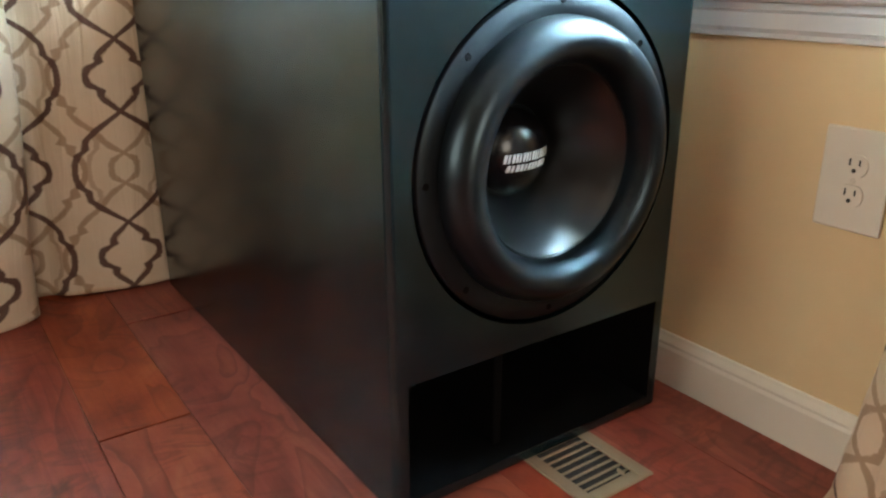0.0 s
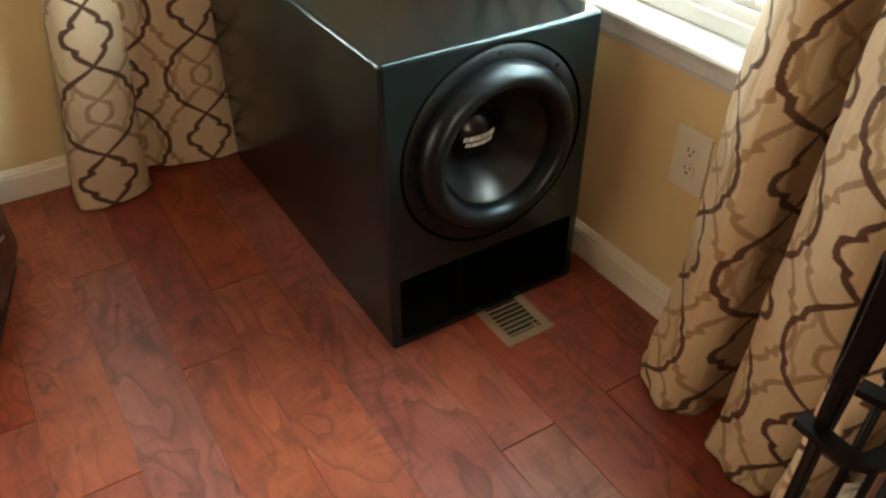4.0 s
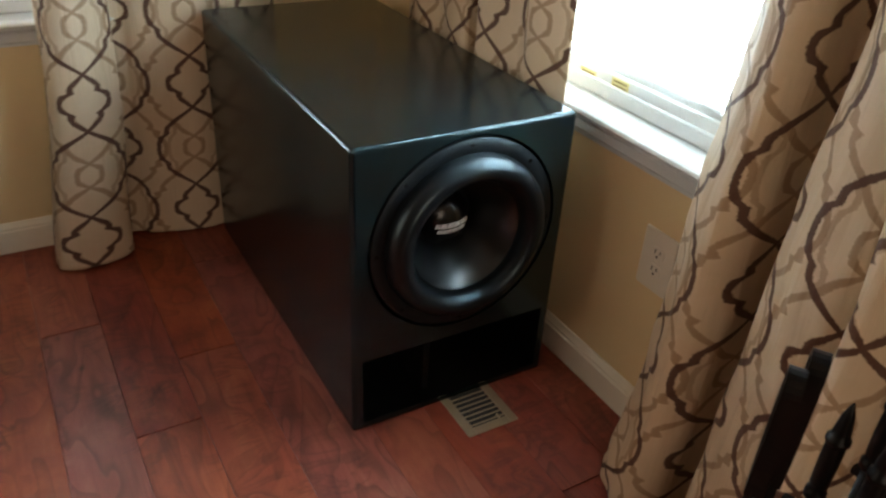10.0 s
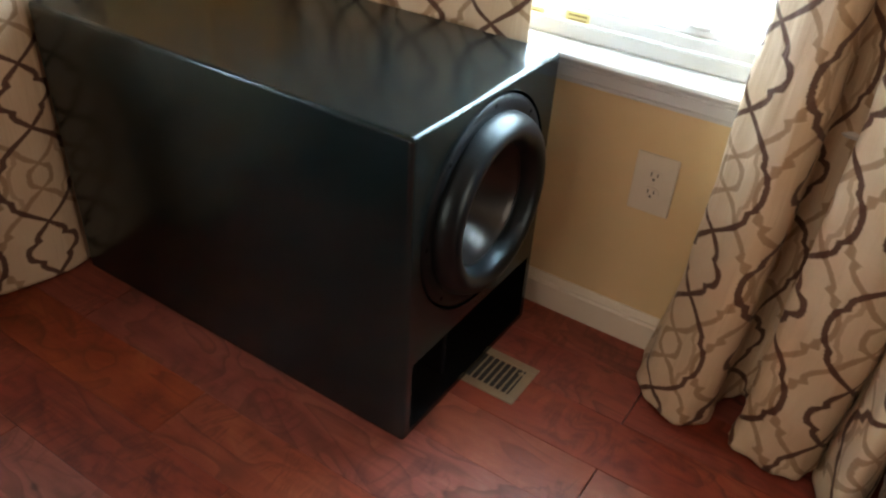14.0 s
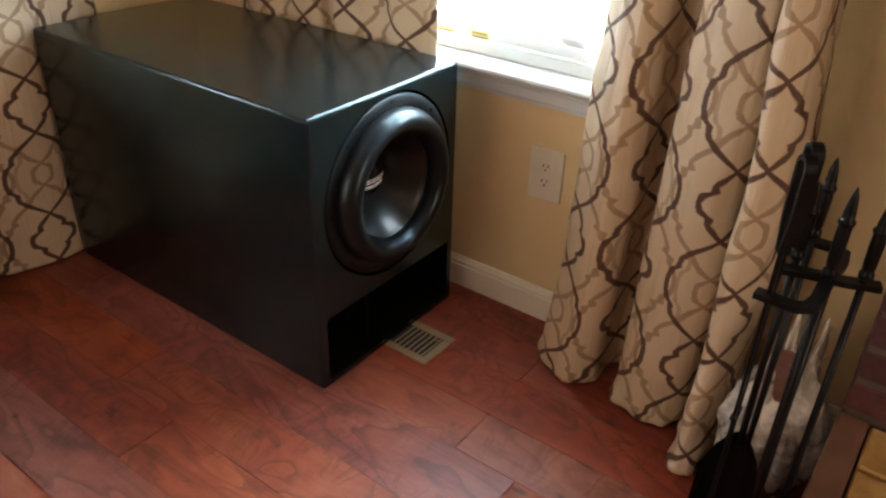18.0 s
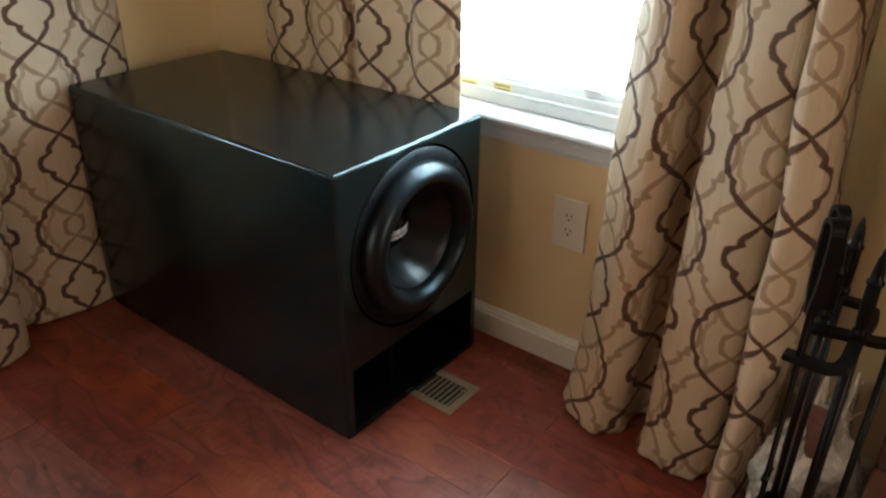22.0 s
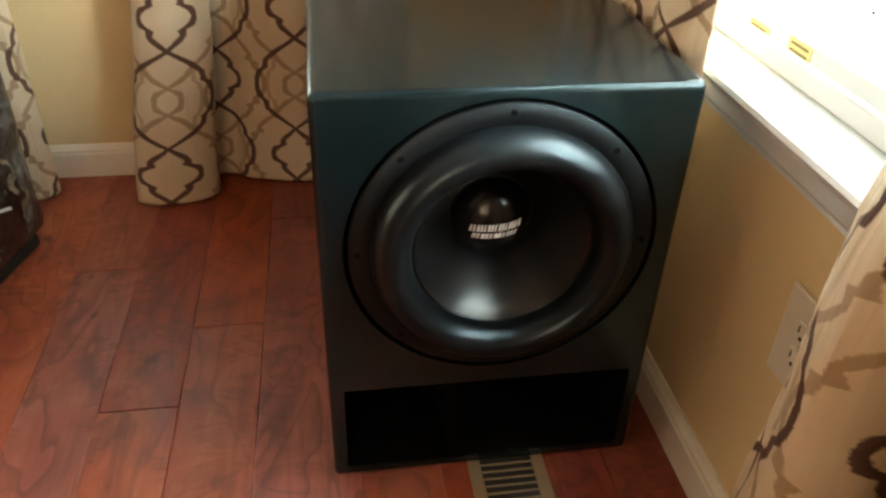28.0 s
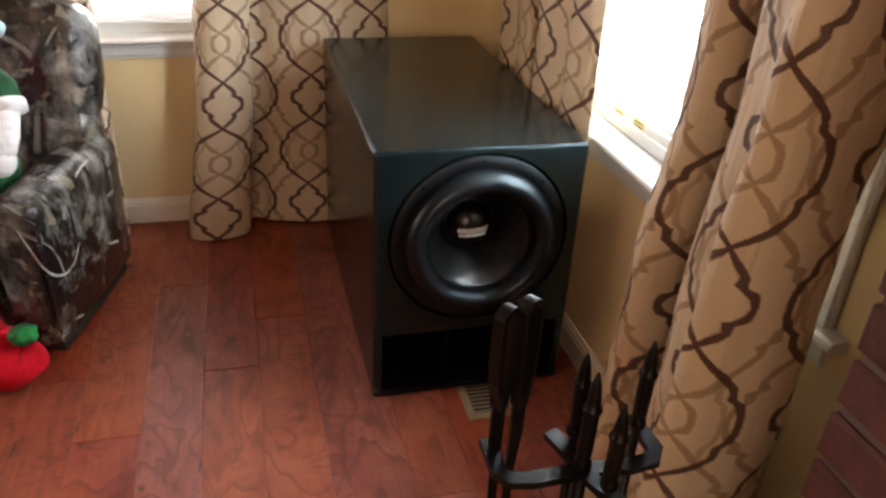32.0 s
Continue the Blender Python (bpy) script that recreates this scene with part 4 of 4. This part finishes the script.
def hearth():
    h = thing("raised_hearth", "raised hearth with an amber stone top and a brown edge", "hearth", kind="structure")
    x0, x1, y0, y1 = -0.72, FX, -2.4, FY
    part("base", box(x0 + 0.02, x1 + 0.1, y0 + 0.02, y1 - 0.012, 0.0, HZ - 0.031), MORTAR, h)
    full = mesh_of(box(0, 0.195, -0.03, 0.03, 0, 0.058, 0.004, 1), "brick", BRICK)
    for row in range(3):
        z = 0.008 + row * 0.069
        for k in range(3):
            b = new("brick", full)
            b.parent = h
            b.matrix_local = pose(x0 + 0.012 + 0.206 * k + (0.1 if row % 2 else 0) - (0.1 if k == 0 and row % 2 else 0), y1 - 0.032, z)
        for k in range(6):
            b = new("brick", full)
            b.parent = h
            b.matrix_local = pose(x0 + 0.035, y1 - 0.07 - 0.206 * k - (0.1 if row % 2 else 0), z, 0, 0, -90)
    part("border", box(x0, x1 - 0.001, y1 - 0.050, y1, HZ - 0.030, HZ, 0.005, 2), HEARTH_EDGE, h, "brown edging strip")
    part("border", box(x0, x0 + 0.05, y0, y1 - 0.051, HZ - 0.030, HZ, 0.005, 2), HEARTH_EDGE, h, "brown edging strip")
    rng = random.Random(3)
    y = y1 - 0.054
    while y > -2.3:
        x = x0 + 0.054
        while x < x1 - 0.05:
            w = min(0.30, x1 - 0.002 - x)
            part("stone", box(x, x + w - 0.004, y - 0.30, y, HZ - 0.030, HZ - 0.003 + rng.uniform(-0.001, 0.001), 0.004, 1), STONE, h)
            x += 0.304
        y -= 0.304
    return h


hearth()

# ---------------------------------------------------------------- fireside tools
C0 = Vector((-0.487, -0.727, 0.0))
BZ = 0.634


def spindle(bm, x, y, z0, z1):
    """A turned handle that ends in a point."""
    h = z1 - z0
    k = 0.70
    prof = [(0.0, 0), (0.010, 0), (0.0140, 0.025), (0.0140, 0.095), (0.0100, 0.125), (0.0122, 0.16), (0.0132, 0.40), (0.0128, 0.58), (0.0118, 0.60), (0.0156, 0.615), (0.0156, 0.650), (0.0118, 0.665), (0.0112, 0.74), (0.0076, 0.88), (0.0020, 0.985), (0.0, 1.0)]
    return lathe([(r * k, z0 + t * h) for r, t in prof], 18, bm, Matrix.Translation((x, y, 0)))


def tool_stand():
    s = thing("fireplace_tool_stand", "black wrought iron fireside tool stand with a pointed post", "tool stand")
    part("post", sweep([(C0.x, C0.y, 0.022), (C0.x, C0.y, 0.3), (C0.x, C0.y, BZ + 0.006)], circle(0.0085, 10)), IRON, s)
    part("finial", spindle(bmesh.new(), C0.x, C0.y, BZ + 0.004, 0.775), IRON, s)
    flat = [(-0.0095, -0.0045), (0.0095, -0.0045), (0.0095, 0.0045), (-0.0095, 0.0045)]

    def bar(pts):
        return sweep(pts, flat)

    x, y = C0.x, C0.y
    part("hook_bar", bar([(x, y, BZ), (x - 0.06, y - 0.002, BZ), (x - 0.082, y + 0.002, BZ), (x - 0.092, y + 0.014, BZ), (x - 0.092, y + 0.040, BZ), (x - 0.091, y + 0.068, BZ)]), IRON, s)
    part("hook_bar", bar([(x, y, BZ), (x + 0.06, y - 0.004, BZ), (x + 0.090, y, BZ), (x + 0.100, y + 0.014, BZ), (x + 0.098, y + 0.058, BZ)]), IRON, s)
    part("hook_bar", bar([(x - 0.014, y + 0.062, BZ + 0.003), (x - 0.002, y + 0.02, BZ + 0.003), (x + 0.006, y - 0.02, BZ + 0.003), (x + 0.022, y - 0.062, BZ + 0.003)]), IRON, s)
    for k in range(4):
        a = math.pi / 2 * k + 0.5
        c, d = math.cos(a), math.sin(a)
        part("foot", sweep([(x, y, 0.040), (x + 0.06 * c, y + 0.06 * d, 0.034), (x + 0.10 * c, y + 0.10 * d, 0.016), (x + 0.125 * c, y + 0.125 * d, 0.006)], circle(0.006, 8)), IRON, s)
    return s


tool_stand()


def hung_tool(name, label, x, y, tip):
    t = thing(name, label, "fireplace tool", group="fireside tools")
    part("handle", spindle(bmesh.new(), x, y, BZ + 0.012, tip), IRON, t)
    return t


px, py = -0.490, -0.681
sh = hung_tool("fireplace_shovel", "black iron fireside shovel hanging on its stand", px + 0.012, py, 0.765)
part("shaft", sweep([(px + 0.012, py, BZ + 0.014), (px + 0.014, py + 0.002, 0.45), (px + 0.016, py + 0.001, 0.29)], circle(0.0055, 8)), IRON, sh)
bm = bmesh.new()
rows = []
for j in range(9):
    q = j / 8
    z = 0.318 - 0.235 * q
    w = 0.014 + 0.036 * min(1.0, q * 2.6) ** 0.6
    rows.append([bm.verts.new((px + 0.018 - 0.016 * (u * u) - 0.02 * q, py + w * u, z)) for u in (-1, -0.75, -0.4, 0, 0.4, 0.75, 1)])
for a, b in zip(rows, rows[1:]):
    for i in range(6):
        bm.faces.new((a[i], a[i + 1], b[i + 1], b[i])).smooth = True
bmesh.ops.solidify(bm, geom=bm.faces, thickness=0.002)
part("pan", bm, IRON, sh, "black sheet shovel pan")

po = hung_tool("fireplace_poker", "black iron fireside poker hanging on its stand", -0.474, -0.768, 0.762)
part("shaft", sweep([(-0.474, -0.768, BZ + 0.014), (-0.474, -0.767, 0.30), (-0.474, -0.765, 0.12), (-0.470, -0.764, 0.07), (-0.462, -0.763, 0.045)], circle(0.0055, 8), scales=[1, 1, 1, 0.8, 0.3]), IRON, po)
part("barb", sweep([(-0.474, -0.765, 0.15), (-0.486, -0.764, 0.135), (-0.497, -0.763, 0.145)], circle(0.0045, 8), scales=[1, 0.9, 0.4]), IRON, po)

br = hung_tool("fireplace_brush", "black iron fireside brush hanging on its stand", -0.398, -0.683, 0.772)
part("shaft", sweep([(-0.398, -0.683, BZ + 0.014), (-0.398, -0.682, 0.30), (-0.398, -0.681, 0.21)], circle(0.0055, 8)), IRON, br)
part("ferrule", lathe([(0.006, 0.235), (0.016, 0.22), (0.018, 0.19), (0.016, 0.185)], 16, m=Matrix.Translation((-0.398, -0.681, 0))), IRON, br)
bm = bmesh.new()
rng = random.Random(2)
for k in range(90):
    a, r = rng.uniform(0, 6.283), 0.014 * math.sqrt(rng.random())
    e = 1.6 + rng.random() * 0.5
    sweep([(-0.398 + r * math.cos(a), -0.681 + r * math.sin(a), 0.19), (-0.398 + e * r * math.cos(a), -0.681 + e * r * math.sin(a), 0.06 + rng.random() * 0.02)], circle(0.0008, 3), bm)
part("bristles", bm, IRON, br, "dark stiff bristles")

tg = thing("fireplace_tongs", "black iron spring tongs hanging by a bent strap", "fireplace tool", group="fireside tools")
tx, ty = -0.562, -0.676
for hx, top, s in ((-0.550, 0.838, 1), (-0.574, 0.830, -1)):
    line = [(-0.004, 0.700), (-0.006, 0.716), (-0.0115, 0.738), (-0.0135, 0.765), (-0.0135, top - 0.0135)]
    line += [(-0.0135 * math.cos(math.pi * k / 10), top - 0.0135 + 0.0135 * math.sin(math.pi * k / 10)) for k in range(1, 10)]
    line += [(-y, z) for y, z in line[4::-1]]
    bmx = bmesh.new()
    rings = []
    for k, (y, z) in enumerate(line):
        p, q = line[max(0, k - 1)], line[min(len(line) - 1, k + 1)]
        d = Vector((q[0] - p[0], q[1] - p[1])).normalized()
        n = Vector((-d.y, d.x)) * 0.0030
        rings.append([bmx.verts.new(v) for v in ((hx - 0.0072, ty + y + n.x, z + n.y), (hx + 0.0072, ty + y + n.x, z + n.y), (hx + 0.0072, ty + y - n.x, z - n.y), (hx - 0.0072, ty + y - n.x, z - n.y))])
    for p, q in zip(rings, rings[1:]):
        for i in range(4):
            bmx.faces.new((p[i], p[(i + 1) % 4], q[(i + 1) % 4], q[i]))
    bmesh.ops.recalc_face_normals(bmx, faces=bmx.faces)
    bmx.transform(Matrix.Translation((hx, ty, 0)) @ pose(0, 0, 0, 0, 0, -58) @ Matrix.Translation((-hx, -ty, 0)))
    part("loop_handle", bmx, IRON, tg, "flat iron strap bent into a loop")
    flat = [(-0.0075, -0.003), (0.0075, -0.003), (0.0075, 0.003), (-0.0075, 0.003)]
    arm = sweep([(hx, ty, 0.712), (hx, ty, 0.66), (tx + s * 0.009, ty, 0.60), (tx + s * 0.010, ty, 0.40), (tx + s * 0.018, ty, 0.20), (tx + s * 0.006, ty, 0.085)], flat, up=Vector((0, 1, 0)), scales=[1, 1, 0.75, 0.6, 0.6, 1.0])
    part("arm", arm, IRON, tg)
part("pivot", lathe([(0, -0.016), (0.005, -0.016), (0.005, 0.016), (0, 0.016)], 12, m=pose(tx, ty, 0.42, 0, 90)), IRON, tg)

# ---------------------------------------------------------------- bag beside the hearth


def bag():
    b = thing("plastic_bag", "crumpled white plastic bag of oddments behind the fireside tools", "plastic bag", pose(-0.235, -0.694, 0))
    bm = bmesh.new()
    got = bmesh.ops.create_icosphere(bm, subdivisions=5, radius=1.0)
    for v in got["verts"]:
        d = v.co.copy()
        a = math.atan2(d.y, d.x)
        ridge = 0.06 * math.sin(a * 7 + 3 * noise.noise(d * 1.7)) * (1 - abs(d.z))
        k = 1 + 0.16 * noise.noise(d * 2.1 + Vector((3, 1, 0))) + 0.09 * noise.noise(d * 5.0) + 0.05 * noise.noise(d * 11) + ridge
        sq = 1 - 0.48 * max(0.0, d.z) ** 1.8
        v.co = Vector((0.125 * d.x * k * sq, 0.088 * d.y * k * sq, max(0.003, 0.165 + 0.180 * d.z * k)))
    for f in bm.faces:
        f.smooth = True
    part("film", bm, BAG, b, "crumpled thin white film")
    # two carrying loops drawn up into peaks
    for x, y, h, lean in ((-0.030, 0.012, 0.425, 0.010), (0.034, -0.030, 0.405, -0.014)):
        pts = [(x - 0.034, y, 0.270), (x - 0.024, y + 0.004, 0.335), (x - 0.008 + lean, y, h - 0.012), (x + lean, y, h), (x + 0.009 + lean, y, h - 0.014), (x + 0.024, y - 0.004, 0.330), (x + 0.036, y, 0.265)]
        part("carrying_loop", sweep(pts, circle(0.020, 10, 1.0, 0.22), up=Vector((0, 1, 0)), scales=[1.5, 1.1, 0.75, 0.6, 0.75, 1.1, 1.5]), BAG, b, "white film loop pulled to a peak")
    part("packet", blob(bmesh.new(), (-0.012, 0.004, 0.082), (0.106, 0.074, 0.080), sub=3, rough=0.25), BAG_DARK, b, "dark packet inside")
    part("printed_card", box(-0.076, -0.070, -0.012, 0.030, 0.275, 0.385, 0.002, 1), BAG_RED, b, "red-brown printed card")
    part("paper_label", box(-0.122, -0.119, 0.020, 0.052, 0.10, 0.155, 0.001, 1), PAPER, b, "white paper label")
    rng = random.Random(4)
    for k in range(7):
        a = rng.uniform(0, 6.28)
        c, d = math.cos(a), math.sin(a)
        part("straw", sweep([(0.02 * c, 0.02 * d, 0.29), (0.05 * c, 0.05 * d, 0.335 + 0.02 * rng.random()), (0.09 * c, 0.075 * d, 0.34 + 0.03 * rng.random())], circle(0.0013, 5)), WIRE, b, "loose pale straw")
    return b


bag()

# ---------------------------------------------------------------- recliner and doll
CH = pose(-1.535, 0.800, 0, 0, 0, -15)


def recliner():
    c = thing("recliner", "small recliner in woodland print vinyl facing the room", "armchair", CH)

    def pad(x0, x1, y0, y1, z0, z1, r, puff=0.02, seed=0.0):
        bm = box(x0, x1, y0, y1, z0, z1, r, 3)
        bmesh.ops.subdivide_edges(bm, edges=bm.edges, cuts=5, use_grid_fill=True)
        cx, cy, cz = (x0 + x1) / 2, (y0 + y1) / 2, (z0 + z1) / 2
        for v in bm.verts:
            u = Vector(((v.co.x - cx) / (x1 - x0), (v.co.y - cy) / (y1 - y0), (v.co.z - cz) / (z1 - z0))) * 2
            d = Vector((u.x * (1 - u.y ** 2) * (1 - u.z ** 2), u.y * (1 - u.x ** 2) * (1 - u.z ** 2), u.z * (1 - u.x ** 2) * (1 - u.y ** 2)))
            v.co += d * puff
            v.co += Vector((1, 1, 1)) * 0.006 * noise.noise(v.co * 11 + Vector((seed, 0, 0)))
        for f in bm.faces:
            f.smooth = True
        return bm

    for s, sd in ((-1, 2.0), (1, 5.0)):
        a, b = sorted((s * 0.175, s * 0.300))
        arm = part("arm", pad(a, b, -0.265, 0.23, 0.035, 0.44, 0.035, 0.016, sd), CAMO, c)
        part("piping", sweep([(b if s > 0 else a, -0.262, 0.06), (b if s > 0 else a, -0.268, 0.40), ((a + b) / 2, -0.270, 0.448), (a if s > 0 else b, -0.268, 0.41)], circle(0.004, 6)), CAMO, arm)
    part("seat", pad(-0.172, 0.172, -0.25, 0.20, 0.20, 0.33, 0.03, 0.02, 1.0), CAMO, c)
    part("footrest", pad(-0.172, 0.172, -0.272, -0.215, 0.05, 0.215, 0.02, 0.012, 7.0), CAMO, c)
    lo = pad(-0.262, 0.262, 0.0, 0.135, 0.0, 0.24, 0.030, 0.016, 3.0)
    lo.transform(pose(0, 0.10, 0.30, -10))
    part("lower_back", lo, CAMO, c)
    up = pad(-0.268, 0.268, 0.0, 0.15, 0.0, 0.335, 0.058, 0.020, 4.0)
    up.transform(pose(0, 0.126, 0.480, -12))
    part("head_cushion", up, CAMO, c)
    part("base", box(-0.28, 0.28, -0.22, 0.20, 0.0, 0.035, 0.004, 1), SLOT, c)
    return c


recliner()


def doll():
    """Seated plush figure, one plain mesh of soft shapes."""
    bm = bmesh.new()
    mats = [RED, GREEN, WHITE, PINK, STRIPE, HAT_RED, GREEN_TINSEL, PALE_BLUE]
    m = CH @ Matrix.Translation((0.035, 0.0, 0.0)) @ Matrix.Diagonal((1.16, 1.12, 1.12, 1))
    blob(bm, m @ Vector((0.005, -0.02, 0.515)), (0.108, 0.085, 0.125), sub=3, mat=0, rough=0.06)
    blob(bm, m @ Vector((0.010, -0.06, 0.385)), (0.120, 0.10, 0.085), sub=3, mat=1, rough=0.15)
    blob(bm, m @ Vector((-0.01, -0.02, 0.685)), (0.092, 0.078, 0.088), sub=3, mat=2)
    blob(bm, m @ Vector((0.082, -0.01, 0.660)), (0.020, 0.028, 0.036), sub=2, mat=3)
    lathe([(0.088, 0), (0.072, 0.05), (0.042, 0.10), (0.012, 0.15), (0, 0.16)], 20, bm, m @ pose(-0.03, -0.01, 0.728, -8, -22, 0), mat=5)
    blob(bm, m @ Vector((0.108, -0.005, 0.700)), (0.021, 0.021, 0.021), sub=3, mat=7, rough=0.3)
    for s in (-1, 1):
        sweep([m @ Vector((s * 0.075, -0.02, 0.600)), m @ Vector((s * 0.112, -0.04, 0.582)), m @ Vector((s * 0.136, -0.07, 0.552))], circle(0.035, 12), bm, mat=1)
        sweep([m @ Vector((s * 0.131, -0.066, 0.560)), m @ Vector((s * 0.139, -0.078, 0.540))], circle(0.041, 12), bm, mat=2)
        sweep([m @ Vector((s * 0.135, -0.078, 0.545)), m @ Vector((s * 0.130, -0.098, 0.495)), m @ Vector((s * 0.119, -0.116, 0.455))], circle(0.032, 12), bm, mat=2, scales=[0.85, 1.0, 1.05])
        blob(bm, m @ Vector((s * 0.117, -0.119, 0.446)), (0.038, 0.034, 0.045), sub=3, mat=2)
        blob(bm, m @ Vector((s * 0.084, -0.122, 0.474)), (0.016, 0.016, 0.027), sub=2, mat=2)
        sweep([m @ Vector((s * 0.05, -0.10, 0.37)), m @ Vector((s * 0.07, -0.26, 0.375)), m @ Vector((s * 0.085, -0.290, 0.33)), m @ Vector((s * 0.090, -0.300, 0.18))], circle(0.032, 12), bm, mat=4)
        sweep([m @ Vector((s * 0.090, -0.300, 0.190)), m @ Vector((s * 0.092, -0.302, 0.150))], circle(0.050, 12), bm, mat=2)
        sweep([m @ Vector((s * 0.088, -0.300, 0.160)), m @ Vector((s * 0.092, -0.305, 0.092)), m @ Vector((s * 0.128, -0.320, 0.078)), m @ Vector((s * 0.172, -0.334, 0.074)), m @ Vector((s * 0.205, -0.342, 0.096)), m @ Vector((s * 0.210, -0.340, 0.132))], circle(0.076, 18), bm, mat=0, scales=[0.62, 0.95, 1.02, 0.96, 0.70, 0.30])
        blob(bm, m @ Vector((s * 0.206, -0.338, 0.148)), (0.031, 0.031, 0.023), sub=3, mat=6, rough=0.45)
    for v in bm.verts:
        v.co.z = max(v.co.z, 0.004)
    return tagged(part("plush_doll", bm, mats, smooth=True), "red and green plush doll with striped legs seated on the recliner", "doll")


doll()

# ---------------------------------------------------------------- floor planks
SEAMS = [0.016, -0.125, -0.262, -0.398, -0.526, -0.699, -0.838, -0.975, -1.112, -1.258]
while SEAMS[-1] > XW:
    SEAMS.append(SEAMS[-1] - 0.127)
JOINTS = {(-0.398, -0.526): [-0.160], (-0.262, -0.398): [-0.95, 0.60], (-0.838, -0.975): [0.366, -0.62], (-0.699, -0.838): [0.583, -0.40], (-0.526, -0.699): [0.98, -0.310], (-0.975, -1.112): [-0.18, 0.80], (-1.112, -1.258): [0.155]}


def floor():
    g = thing("floor", "hand-scraped red-brown hardwood plank floor", "floor", kind="structure")
    part("subfloor", box(XW - T, T, YS - T, YN + T, -0.10, -0.010), SLOT, g)
    rng = random.Random(12)

    def plank(xa, xb, ya, yb):
        w, l = xa - xb - 0.0009, yb - ya - 0.0024
        bm = bmesh.new()
        # a slightly scraped, pillowed top with eased edges
        nx, ny = 4, max(2, int(l / 0.16))
        grid = []
        e = 0.0011
        xs = [0, e] + [w * k / nx for k in range(1, nx)] + [w - e, w]
        ys = [0, e] + [l * k / ny for k in range(1, ny)] + [l - e, l]
        for yy in ys:
            line = []
            for xx in xs:
                edge = xx in (0, w) or yy in (0, l)
                z = -0.0004 if edge else 0.0003 * noise.noise(Vector((xx * 14 + xa * 7, yy * 5 + ya * 3, 1.7)))
                line.append(bm.verts.new((xx, yy, z)))
            grid.append(line)
        for a, b in zip(grid, grid[1:]):
            for i in range(len(xs) - 1):
                bm.faces.new((a[i], a[i + 1], b[i + 1], b[i]))
        rim = [v for v in grid[0]] + [r[-1] for r in grid[1:]] + [v for v in grid[-1][-2::-1]] + [r[0] for r in grid[-2:0:-1]]
        low = [bm.verts.new((v.co.x, v.co.y, -0.0098)) for v in rim]
        for k in range(len(rim)):
            j = (k + 1) % len(rim)
            bm.faces.new((rim[k], low[k], low[j], rim[j]))
        ob = part("plank", bm, PLANK, g)
        ob.location = (xb + 0.00045, ya + 0.0012, 0)

    for xa, xb in zip(SEAMS, SEAMS[1:]):
        xb = max(xb, XW - 0.02)
        ends = sorted(JOINTS.get((xa, xb), []))
        lo, hi = YS - 0.02, YN + 0.02
        cuts = [hi]
        if ends:
            y = ends[-1]
            cuts.append(y)
            for q in ends[::-1][1:]:
                cuts.append(q)
            y = cuts[-1]
        else:
            y = hi - rng.uniform(0.2, 0.9)
            cuts.append(y)
        while y > lo + 0.5:
            y -= rng.uniform(0.55, 1.15)
            if y > lo + 0.15:
                cuts.append(y)
        cuts.append(lo)
        cuts = sorted(set(cuts))
        for a, b in zip(cuts, cuts[1:]):
            plank(xa, xb, a, b)
    return g


floor()
